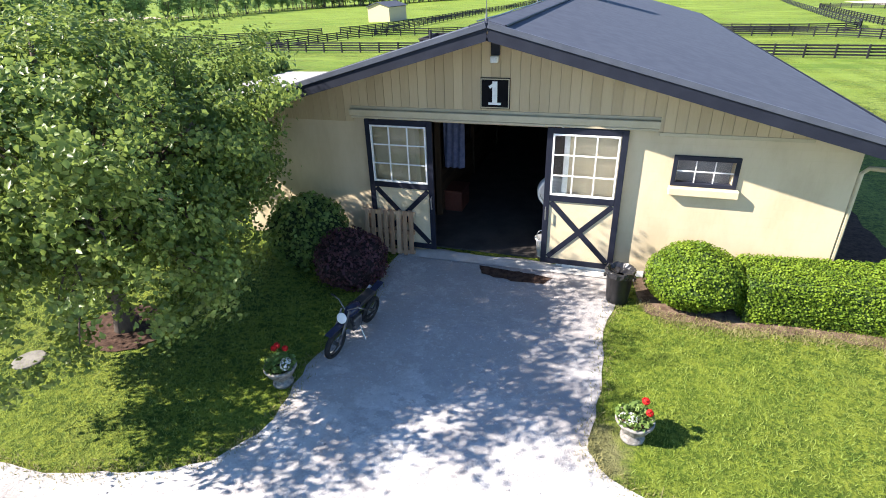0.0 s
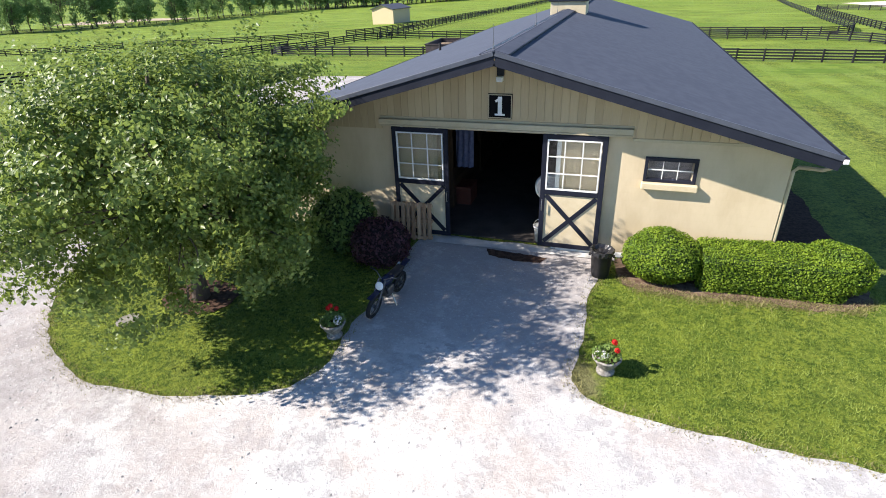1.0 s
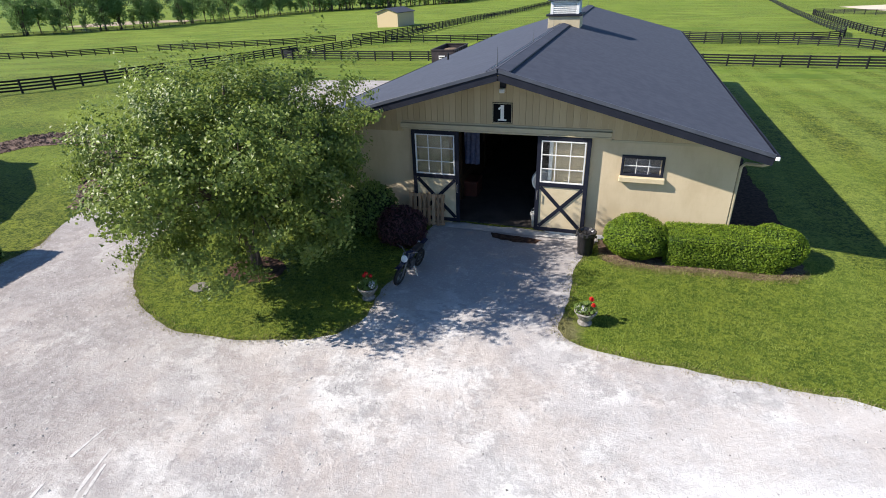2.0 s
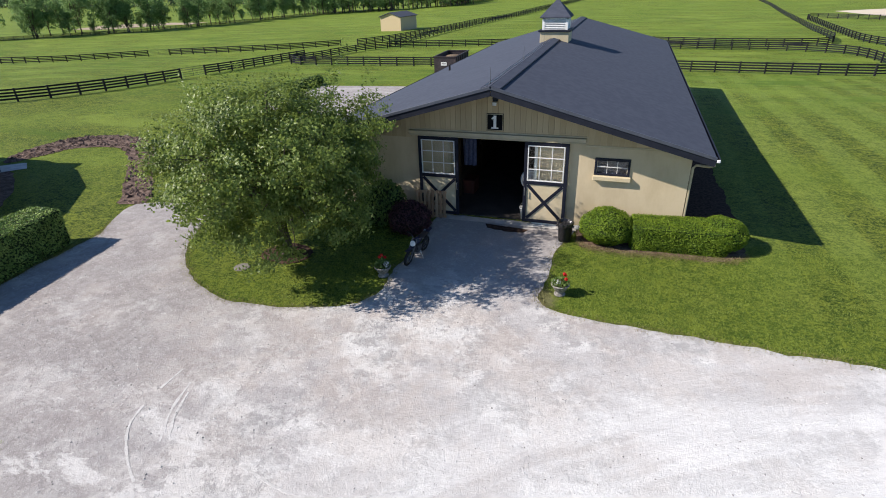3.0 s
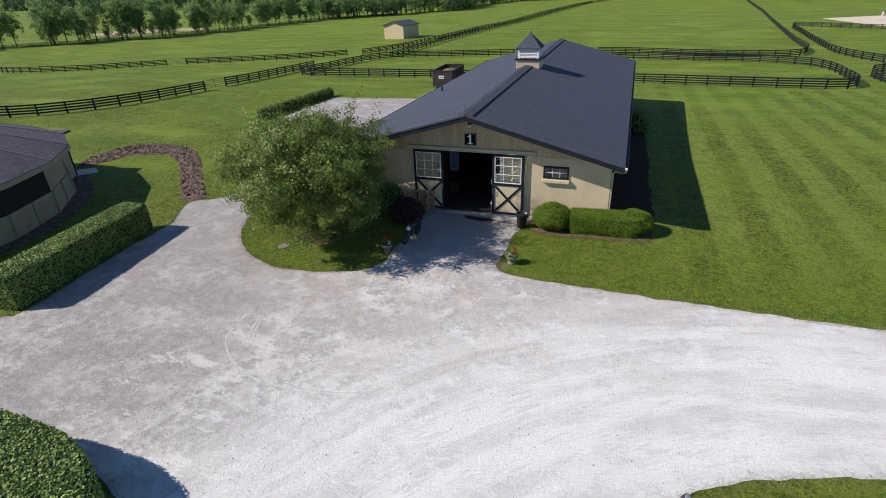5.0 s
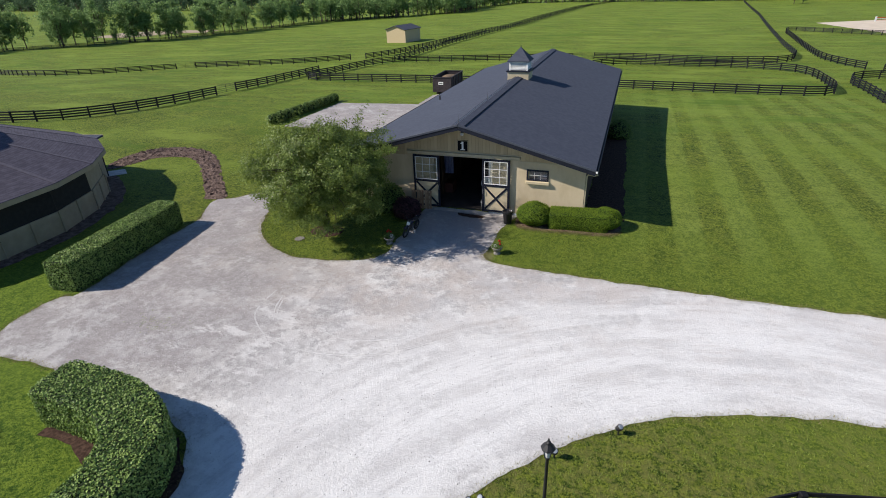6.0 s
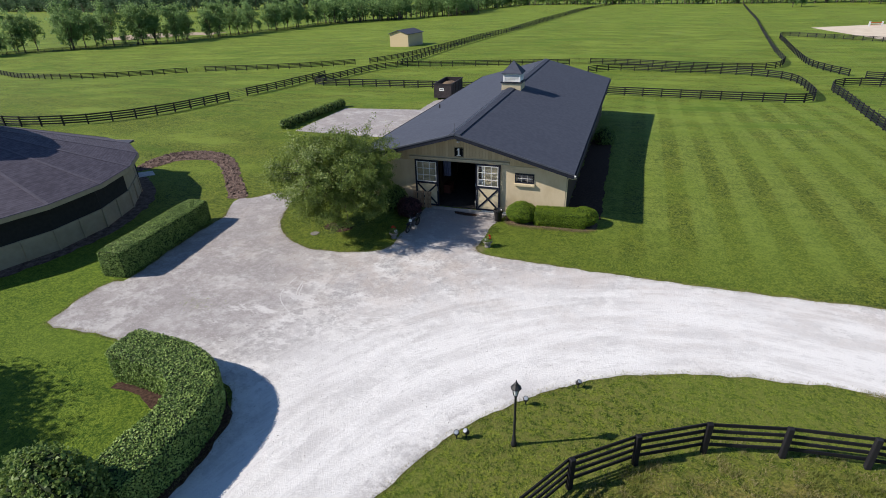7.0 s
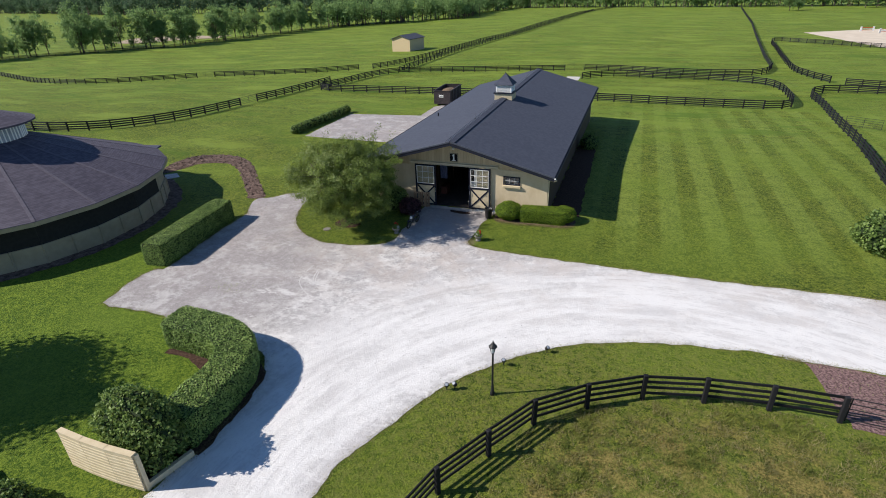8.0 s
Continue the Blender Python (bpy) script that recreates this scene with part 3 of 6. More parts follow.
tyre_mark([(-6.5, -10.86), (-6.46, -12.03), (-6.08, -12.96), (-4.78, -13.95), (-3.43, -14.25), (-2.08, -14.2), (-0.21, -13.7), (1.51, -12.36)], "curved ridge of gravel thrown up by a turning tyre")
tyre_mark([(-5.95, -11.2), (-5.7, -12.1), (-5.25, -12.9)], "short curved ridge of gravel")
tyre_mark([(-5.75, -11.5), (-5.5, -12.2), (-5.15, -12.75)], "short curved ridge of gravel")
tyre_mark([(-3.2, -12.9), (-1.9, -13.2), (-0.6, -12.9), (0.9, -12.0)], "curved ridge of gravel thrown up by a turning tyre")

# ---- fences ----
def unit_box(name, lo, hi, bevel, material):
    mesh = bpy.data.meshes.new(name)
    bm = box(bmesh.new(), lo, hi, bevel)
    bmesh.ops.recalc_face_normals(bm, faces=bm.faces)
    bm.to_mesh(mesh)
    bm.free()
    mesh.materials.append(material)
    return mesh


POST_MESH = unit_box("post", (-0.08, -0.08, -0.3), (0.08, 0.08, 1.2), 0.014, FENCE)
RAIL_MESH = unit_box("board", (-0.5, -0.02, -0.075), (0.5, 0.02, 0.075), 0.0, FENCE)
SLIM_MESH = unit_box("board", (-0.5, -0.02, -0.056), (0.5, 0.02, 0.056), 0.0, FENCE)
RAIL_Z = (0.27, 0.54, 0.81, 1.08)


def along(pts, spacing):
    """Places spaced evenly along a line of plan points."""
    pts = [Vector(p) for p in pts]
    total = sum((b - a).length for a, b in zip(pts, pts[1:]))
    n = max(1, round(total / spacing))
    out, want, done = [], 0.0, 0.0
    for a, b in zip(pts, pts[1:]):
        length = (b - a).length
        while want <= done + length + 1e-6 and len(out) <= n:
            out.append(a + (b - a) * ((want - done) / length))
            want += total / n
        done += length
    if len(out) < n + 1:
        out.append(pts[-1])
    return out


def fence(pts, label, joined=False, spacing=2.44, group="paddock fences"):
    """A black four-board fence: every post and board a piece of its own near the yard."""
    spots = [Vector((p.x, p.y, float(height(p.x, p.y)))) for p in along(pts, spacing)]
    owner = empty("fence", Matrix.Translation(spots[0]), label, "fence", group)
    shift = Matrix.Translation(-spots[0])
    bm = bmesh.new() if joined else None
    for i, p in enumerate(spots):
        q = spots[min(i + 1, len(spots) - 1)] if i + 1 < len(spots) else spots[i - 1]
        turn = math.atan2(q.y - p.y, q.x - p.x)
        lean = random.uniform(-0.02, 0.02)
        m = shift @ Matrix.Translation(p) @ Euler((lean, random.uniform(-0.015, 0.015), turn)).to_matrix().to_4x4()
        if joined:
            box(bm, (-0.07, -0.07, -0.3), (0.07, 0.07, 1.2), 0, m)
        else:
            o = new("post", POST_MESH)
            o.parent = owner
            o.matrix_basis = m
        if i + 1 == len(spots):
            break
        mid, d = (p + q) / 2, q - p
        out = Vector((-math.sin(turn), math.cos(turn), 0)) * 0.085
        for z in RAIL_Z:
            m = shift @ Matrix.Translation(mid + out + Vector((0, 0, z + random.uniform(-0.012, 0.012)))) @ Euler((0, -math.asin(d.z / d.length), turn)).to_matrix().to_4x4() @ Matrix.Diagonal((d.length + 0.04, 1, 1, 1))
            if joined:
                box(bm, (-0.5, -0.02, -0.07), (0.5, 0.02, 0.07), 0, m)
            else:
                o = new("board", SLIM_MESH if group == "near paddock fence" else RAIL_MESH)
                o.parent = owner
                o.matrix_basis = m
    if joined:
        ob = part("far_fencing", bm, FENCE, owner)
        ob["kind"] = "stuff"
    return owner


def tube_gate(a, b, label, bars=5, top=1.15):
    """A light metal farm gate between two posts."""
    a, b = Vector((*a, float(height(*a)))), Vector((*b, float(height(*b))))
    owner = empty("gate", Matrix.Translation(a), label, "gate")
    d = b - a
    for z in np.linspace(0.2, top, bars):
        bm = bmesh.new()
        tube(bm, [Vector((0, 0, z)), d + Vector((0, 0, z))], [0.02, 0.02], 6)
        part("rail", bm, BLACK, owner)
    for f in (0.01, 0.5, 0.99):
        bm = bmesh.new()
        tube(bm, [d * f + Vector((0, 0, 0.1)), d * f + Vector((0, 0, top + 0.02))], [0.024, 0.024], 6)
        part("upright", bm, BLACK, owner)
    return owner


NEAR_LINE = rounded([(5.2, -25.6), (5.8, -23.66), (6.84, -21.92), (8.01, -19.84), (9.91, -18.19), (11.89, -17.0), (14.27, -16.42), (16.64, -16.12), (18.95, -16.03)], 6)
fence(NEAR_LINE, "black four-board fence curving round the near paddock", group="near paddock fence")
tube_gate((19.05, -16.03), (22.6, -16.2), "black tubular metal gate beside red mulch")
fence([(22.7, -16.2), (26, -16.6), (32, -17.2)], "black four-board fence beyond the paddock gate", group="near paddock fence")
fence(rounded([(-72, 12), (-64, 10.6), (-58.8, 10.5), (-55.5, 11.0), (-51.2, 12.9), (-48.6, 15.9), (-46.7, 19.7), (-46.0, 25.0), (-46.0, 32.4)], 4), "black four-board fence bending through the pasture")
tube_gate((-46.0, 32.5), (-46.2, 36.6), "black metal gate in the pasture fence")
fence(rounded([(-46.2, 36.7), (-46.2, 43.1), (-46.5, 48.7), (-47.4, 61.4)], 4), "black four-board fence in line with the gate")
fence(rounded([(-175, 74), (-150, 66), (-126, 58), (-113, 55), (-104, 57), (-95, 62), (-86, 67)], 4), "black four-board fence across the far pasture")
tube_gate((-86, 67), (-82.6, 68.8), "black metal gate in the far pasture fence")
fence(rounded([(-82.5, 68.9), (-72.5, 71), (-63.6, 73.5), (-58, 75.5), (-51, 80.5)], 4), "black four-board fence behind the pasture gate")
fence(rounded([(-43.8, 55.5), (-44.0, 52.2), (-42.2, 50.2), (-39.3, 50.0), (-35.1, 50.2), (-27.8, 50.4), (-21.5, 50.6)], 4) + [(5.4, 49.8), (11.1, 49.0), (16.4, 48.3), (22.1, 47.7), (26.9, 47.5)], "black four-board fence running behind the barn")
fence(rounded([(-43.8, 55.6), (-43.4, 62.1), (-42.3, 70.2), (-39.6, 75.9), (-34, 78.5), (-29.7, 79.2), (-21.9, 81.2), (-12.4, 83.5), (-4.4, 85.5)], 4), "black four-board fence at the back of the lane")
tube_gate((-4.4, 85.5), (-0.6, 86.6), "pale metal gate at the end of the lane")
fence(rounded([(0.4, 74.0), (2.5, 76.6), (7.5, 78.4), (15.7, 76.6), (22.4, 76.0), (29.4, 73.2), (32.0, 69.5), (32.4, 62.7), (31.3, 52.5), (29.8, 48.6), (26.9, 47.5)], 4), "black four-board fence round the small paddock")
fence(rounded([(-0.4, 87.0), (7.2, 86.3), (17.9, 83.0), (27.8, 82.4), (33.1, 85.2), (36.0, 94.0)], 4), "black four-board fence at the foot of the meadow")
fence(rounded([(-48.2, 82.3), (-45.0, 93.8), (-43.6, 118), (-42.5, 155)], 4), "black four-board fence climbing past the shed")
fence([(-42.5, 155), (-39.2, 184.6), (-37.2, 250), (-31.1, 342), (-11, 425)], "long black fence at the edge of the meadow", joined=True, spacing=3.0)
fence([(-39.5, 78), (-40.5, 118), (-39.0, 160), (-35.5, 200), (-32.5, 270), (-24, 380)], "second long black fence beside the meadow", joined=True, spacing=3.0)
fence([(36.0, 94), (38.1, 115), (43.8, 161), (53.6, 239), (68.1, 380)], "long black fence along the grass lane", joined=True, spacing=3.0)
fence(rounded([(57, 152), (51.5, 157.5), (48.2, 159), (46.0, 152), (44.1, 135.4), (41.0, 109.4), (39.3, 92), (39.9, 83), (41.7, 76)], 4), "black four-board fence bending along the grass lane")
fence([(57, 152), (63.2, 145.7), (69.6, 138.4), (90, 128)], "black four-board fence before the arena", joined=True)
fence(rounded([(29.2, 12.0), (30.4, 19.4), (31.8, 28.7), (32.8, 37.9), (34.7, 52.7), (35.3, 60.0), (37.0, 64.2), (40.0, 65.8), (43.0, 65.6), (50, 64)], 4), "black four-board fence beside the mown lawn")
fence([(43.2, 73.2), (47, 71.5), (56, 69)], "black four-board fence at the lane corner")
tube_gate((33.4, 37.5), (36.2, 35.2), "black metal gate standing in the paddock")


# ---- barn ----
RIDGE_X, RIDGE_Z, EAVE_DX, EAVE_Z = -1.06, 5.26, 7.17, 3.31
SLOPE = (RIDGE_Z - EAVE_Z) / EAVE_DX
WALL_W, WALL_E, FRONT, REAR = -7.83, 5.57, 0.0, 32.5
ROOF_FRONT, ROOF_REAR = -1.02, 32.96
OPEN_W, OPEN_E, OPEN_TOP = -2.85, 0.36, 3.2
BAND = 3.14


def roof_z(x, drop=0.0):
    return RIDGE_Z - SLOPE * abs(x - RIDGE_X) - drop


barn = empty("barn", Matrix.Identity(4), "long cream block barn with slate-blue roof and open doors", "barn")


def wall_slab(name, outline, y0, y1, material, label=""):
    """A wall across the barn, from an outline of (x, z)."""
    bm = bmesh.new()
    a = [bm.verts.new((x, y0, z)) for x, z in outline]
    b = [bm.verts.new((x, y1, z)) for x, z in outline]
    bm.faces.new(a)
    bm.faces.new(b[::-1])
    for k in range(len(a)):
        bm.faces.new((a[k], b[k], b[(k + 1) % len(a)], a[(k + 1) % len(a)]))
    return part(name, bm, material, barn, label)


UNDER = 0.16
wall_slab("wall", [(WALL_W, 0), (OPEN_W, 0), (OPEN_W, OPEN_TOP), (OPEN_E, OPEN_TOP), (OPEN_E, 0), (WIN_W := 2.56, 0), (WIN_W, 2.17), (WIN_W, 2.73), (WIN_W, roof_z(WIN_W, UNDER)), (RIDGE_X, roof_z(RIDGE_X, UNDER)), (WALL_W, roof_z(WALL_W, UNDER))], FRONT, 0.25, BLOCK)
WIN_E = 3.57
wall_slab("wall", [(WIN_W, 0), (WIN_E, 0), (WIN_E, 2.17), (WIN_W, 2.17)], FRONT, 0.25, BLOCK)
wall_slab("wall", [(WIN_W, 2.73), (WIN_E, 2.73), (WIN_E, roof_z(WIN_E, UNDER)), (WIN_W, roof_z(WIN_W, UNDER))], FRONT, 0.25, BLOCK)
wall_slab("wall", [(WIN_E, 0), (WALL_E, 0), (WALL_E, roof_z(WALL_E, UNDER)), (WIN_E, roof_z(WIN_E, UNDER))], FRONT, 0.25, BLOCK)
# east wall in dark boards: the shade under the eaves is put into the colour
part("side_wall", boxes([((WALL_E - 0.25, 0.25, -0.6), (WALL_E, REAR, roof_z(WALL_E, UNDER)))]), DARKWOOD, barn, "dark boarded side wall, shade under the eaves in its colour")
part("side_wall", boxes([((WALL_W, 0.25, -0.6), (WALL_W + 0.25, REAR, roof_z(WALL_W, UNDER)))]), BLOCK, barn)
wall_slab("rear_wall", [(WALL_W, -1.0), (WALL_E, -1.0), (WALL_E, roof_z(WALL_E, UNDER)), (RIDGE_X, roof_z(RIDGE_X, UNDER)), (WALL_W, roof_z(WALL_W, UNDER))], REAR, REAR + 0.25, BLOCK)

# roof: two slopes of sheathing and shingles, fascia, soffit edge and gutter
for side in (-1, 1):
    bm = bmesh.new()
    ex, ez = (RIDGE_X + EAVE_DX, EAVE_Z) if side > 0 else (RIDGE_X - EAVE_DX - 0.28, EAVE_Z - 0.12)
    tops = [(RIDGE_X, RIDGE_Z), (ex, ez)]
    v = [bm.verts.new((x, y, z - d)) for d in (0, 0.14) for y in (ROOF_FRONT, ROOF_REAR) for x, z in tops]
    for q in ((0, 1, 3, 2), (4, 6, 7, 5), (0, 4, 5, 1), (2, 3, 7, 6), (1, 5, 7, 3), (0, 2, 6, 4)):
        bm.faces.new([v[i] for i in q])
    part("roof", bm, SLATE, barn)
    for y in (ROOF_FRONT - 0.02, ROOF_REAR + 0.02):
        bm = bmesh.new()
        beam(bm, (RIDGE_X + side * 0.01, y, RIDGE_Z - 0.175), (ex, y, ez - 0.175), 0.04, 0.24)
        part("bargeboard", bm, FASCIA, barn, "dark slate-painted bargeboard")
    bm = bmesh.new()
    beam(bm, (RIDGE_X + side * 0.02, ROOF_FRONT - 0.045, RIDGE_Z - 0.03), (ex + side * 0.01, ROOF_FRONT - 0.045, ez - 0.03), 0.05, 0.105, 0.006)
    part("drip_edge", bm, plain("grey_metal_edge", (0.045, 0.052, 0.072), (0.065, 0.074, 0.097), 3.0, 0.5, 0.0), barn, "grey metal drip edge")
    bm = bmesh.new()
    beam(bm, (ex - side * 0.03, ROOF_FRONT, ez - 0.13), (ex - side * 0.03, ROOF_REAR, ez - 0.13), 0.04, 0.22)
    part("fascia", bm, FASCIA, barn)
    bm = bmesh.new()
    gx = ex + side * 0.06
    for lo, hi in (((gx - 0.06, ROOF_FRONT - 0.05, ez - 0.15), (gx + 0.06, ROOF_REAR, ez - 0.135)), ((gx + 0.045 * side - 0.012, ROOF_FRONT - 0.05, ez - 0.135), (gx + 0.045 * side + 0.012, ROOF_REAR, ez - 0.02))):
        box(bm, lo, hi)
    part("gutter", bm, FASCIA, barn)
    part("gutter_end", boxes([((gx - 0.05, ROOF_FRONT - 0.09, ez - 0.14), (gx + 0.05, ROOF_FRONT - 0.05, ez - 0.04))], 0.012), WHITE, barn, "white gutter end cap")
    # ridge cap strip on each side
    bm = bmesh.new()
    c = 0.32
    beam(bm, (RIDGE_X + side * c / 2, ROOF_FRONT - 0.02, roof_z(RIDGE_X + c / 2) + 0.03), (RIDGE_X + side * c / 2, ROOF_REAR + 0.02, roof_z(RIDGE_X + c / 2) + 0.03), c, 0.035, 0, (side * SLOPE, 0, 1))
    part("ridge_cap", bm, SLATE, barn, "raised shingled ridge cap")
bm = bmesh.new()
for side in (-1, 1):
    tube(bm, [(RIDGE_X + side * 0.33, ROOF_FRONT, roof_z(RIDGE_X + 0.33) + 0.035), (RIDGE_X + side * 0.33, ROOF_REAR, roof_z(RIDGE_X + 0.33) + 0.035)], [0.022, 0.022], 6)
part("ridge_vent_edge", bm, FASCIA, barn)
bm = bmesh.new()
pts = [(RIDGE_X - 0.16 + 0.03 * math.sin(y * 1.7), y, roof_z(RIDGE_X - 0.16) + 0.075) for y in np.arange(ROOF_FRONT, ROOF_REAR, 0.8)]
tube(bm, pts, [0.014] * len(pts), 5)
part("lightning_cable", bm, GUNMETAL, barn, "thin metal lightning cable along the ridge")
for y in (-0.6, 5.6, 11.4, 19.5, 26.0, 32.4):
    bm = bmesh.new()
    tube(bm, [(RIDGE_X - 0.12, y, RIDGE_Z), (RIDGE_X - 0.12, y, RIDGE_Z + 0.2), (RIDGE_X - 0.12, y, RIDGE_Z + 0.55)], [0.03, 0.009, 0.005], 6)
    part("lightning_rod", bm, GUNMETAL, barn, "short metal lightning rod")
for x, y in ((-7.0, 13.1),):
    bm = bmesh.new()
    tube(bm, [(x, y, roof_z(x) - 0.05), (x, y, roof_z(x) + 0.3)], [0.06, 0.06], 10)
    part("vent_pipe", bm, BLACK, barn, "short black roof vent pipe")

# cupola
CUP_Y, CW = 15.3, 0.82
bm = bmesh.new()
box(bm, (RIDGE_X - CW, CUP_Y - CW, 4.5), (RIDGE_X + CW, CUP_Y + CW, 5.62), 0.01)
part("cupola_base", bm, TRIM, barn, "tan square cupola base")
part("cupola_band", boxes([((RIDGE_X - CW - 0.1, CUP_Y - CW - 0.1, 5.62), (RIDGE_X + CW + 0.1, CUP_Y + CW + 0.1, 5.72))], 0.015), FASCIA, barn)
bm = bmesh.new()
for sx in (-1, 1):
    for sy in (-1, 1):
        box(bm, (RIDGE_X + sx * 0.66 - 0.07, CUP_Y + sy * 0.66 - 0.07, 5.72), (RIDGE_X + sx * 0.66 + 0.07, CUP_Y + sy * 0.66 + 0.07, 6.36))
box(bm, (RIDGE_X - 0.73, CUP_Y - 0.73, 6.3), (RIDGE_X + 0.73, CUP_Y + 0.73, 6.38))
box(bm, (RIDGE_X - 0.5, CUP_Y - 0.5, 5.72), (RIDGE_X + 0.5, CUP_Y + 0.5, 6.3))
part("cupola_frame", bm, WHITE, barn, "white cupola frame")
for k in range(4):
    for i in range(6):
        bm = bmesh.new()
        m = Matrix.Translation((RIDGE_X, CUP_Y, 5.78 + i * 0.092)) @ pose(0, 0, 0, 0, 0, 90 * k) @ Matrix.Translation((0, -0.68, 0)) @ pose(0, 0, 0, 35)
        box(bm, (-0.6, -0.06, -0.012), (0.6, 0.06, 0.012), 0, m)
        part("slat", bm, WHITE, barn)
bm = bmesh.new()
e = 0.86
ring = [bm.verts.new((RIDGE_X + sx * e, CUP_Y + sy * e, 6.36)) for sx, sy in ((-1, -1), (1, -1), (1, 1), (-1, 1))]
ring2 = [bm.verts.new((RIDGE_X + sx * e, CUP_Y + sy * e, 6.42)) for sx, sy in ((-1, -1), (1, -1), (1, 1), (-1, 1))]
tip = bm.verts.new((RIDGE_X, CUP_Y, 7.36))
bm.faces.new(ring[::-1])
for k in range(4):
    bm.faces.new((ring[k], ring[(k + 1) % 4], ring2[(k + 1) % 4], ring2[k]))
    bm.faces.new((ring2[k], ring2[(k + 1) % 4], tip))
part("cupola_roof", bm, SLATE, barn, "slate pyramid cupola roof")
bm = bmesh.new()
tube(bm, [(RIDGE_X, CUP_Y, 7.28), (RIDGE_X, CUP_Y, 7.4), (RIDGE_X, CUP_Y, 7.5)], [0.05, 0.03, 0.008], 8)
part("finial", bm, FASCIA, barn)

# header board, gable siding, trim
part("door_header", boxes([((-4.45, -0.16, 3.3), (2.12, -0.0025, 3.44))], 0.01), TRIM, barn, "tan boxed-in sliding door track")
part("track_cover", boxes([((-4.4, -0.17, 3.255), (2.1, -0.02, 3.298))], 0.006), TRIM, barn)
part("band_board", boxes([((2.125, -0.045, BAND), (4.75, -0.0025, BAND + 0.07))], 0.006), TRIM, barn)
part("band_board", boxes([((-4.455, -0.05, 3.442), (2.12, -0.0025, 3.50))], 0.006), TRIM, barn)

# sign with the barn's number
sign = empty("number_sign", Matrix.Translation((-1.12, -0.075, 3.86)), "square black sign with a white number on the gable", "sign")
part("board", boxes([((-0.31, 0.0, -0.31), (0.31, 0.03, 0.31))], 0.006), SIGN_BLACK, sign)
bm = bmesh.new()
for lo, hi in (((-0.30, -0.008, 0.275), (0.30, 0.0, 0.295)), ((-0.30, -0.008, -0.295), (0.30, 0.0, -0.275)), ((-0.30, -0.008, -0.275), (-0.28, 0.0, 0.275)), ((0.28, -0.008, -0.275), (0.30, 0.0, 0.275))):
    box(bm, lo, hi)
part("border", bm, TRIM, sign, "thin tan border line")
text = bpy.data.curves.new("numeral", "FONT")
text.body, text.size, text.extrude, text.align_x, text.align_y, text.offset = "1", 0.60, 0.006, "CENTER", "CENTER", 0.012
glyph = new("numeral", text)
deps = bpy.context.evaluated_depsgraph_get()
numeral_mesh = bpy.data.meshes.new_from_object(glyph.evaluated_get(deps))
bpy.data.objects.remove(glyph)
numeral_mesh.materials.clear()
numeral_mesh.materials.append(WHITE)
numeral = new("numeral", numeral_mesh)
numeral.parent = sign
numeral.matrix_basis = pose(0, -0.012, 0.0, 90) @ Matrix.Diagonal((1.25, 1, 1, 1))
part("serif", boxes([((-0.13, -0.016, -0.225), (0.13, -0.004, -0.18))]), WHITE, sign)

bm = bmesh.new()
beam(bm, (-0.005, -0.010, 0.195), (-0.115, -0.010, 0.12), 0.012, 0.055)
part("flag", bm, WHITE, sign)

# floodlight under the peak
flood = empty("floodlight", Matrix.Translation((-1.12, -0.06, 4.6)), "small white floodlight under the gable peak", "light")
part("bracket", boxes([((-0.09, -0.02, 0.0), (0.09, 0.05, 0.28))], 0.01), FASCIA, flood)
part("housing", boxes([((-0.08, -0.16, -0.13), (0.08, 0.0, 0.0))], 0.02), WHITE, flood)
part("lens", boxes([((-0.06, -0.17, -0.11), (0.06, -0.162, -0.03))]), LAMP_GLASS, flood)

# small window with its sill
window = empty("window_1", Matrix.Identity(4), "small six-pane window with navy frame and cream sill", "window", kind="structure")
bm = bmesh.new()
for lo, hi in (((2.47, -0.05, 2.69), (3.66, 0.1, 2.78)), ((2.47, -0.05, 2.16), (3.66, 0.1, 2.23)), ((2.47, -0.05, 2.23), (2.55, 0.1, 2.69)), ((3.58, -0.05, 2.23), (3.66, 0.1, 2.69))):
    box(bm, lo, hi, 0.006)
part("window_frame", bm, NAVY, window)
for k in range(3):
    x0 = 2.55 + k * 1.03 / 3
    for z0, z1 in ((2.23, 2.46), (2.46, 2.69)):
        part("pane", boxes([((x0 + 0.004, 0.012, z0 + 0.004), (x0 + 1.03 / 3 - 0.004, 0.018, z1 - 0.004))]), GLASS, window).visible_shadow = False
bm = bmesh.new()
for x in (2.55 + 1.03 / 3, 2.55 + 2.06 / 3):
    box(bm, (x - 0.009, -0.002, 2.23), (x + 0.009, 0.01, 2.69))
box(bm, (2.55, -0.004, 2.449), (3.58, 0.008, 2.471))
part("muntin", bm, WHITE, window)
part("window_sill", boxes([((2.44, -0.16, 1.985), (3.72, -0.0025, 2.155))], 0.02), CREAM, window)
# added sheet behind the glass; the dimness of the room is its colour
part("dim_backing", boxes([((2.4, 0.3, 2.05), (3.75, 0.32, 2.85))]), plain("dim_room_beyond", (0.13, 0.13, 0.15), (0.18, 0.18, 0.20), 3.0), window, "grey sheet behind the panes, the room's dimness in its colour")

# downpipe at the corner
bm = bmesh.new()
tube(bm, [(6.2, -0.45, 2.9), (6.05, -0.4, 2.82), (5.72, 0.02, 2.72), (5.63, 0.05, 2.6), (5.63, 0.05, 0.05)], [0.045] * 5, 8)
part("downpipe", bm, TRIM, barn, "tan downpipe at the corner")


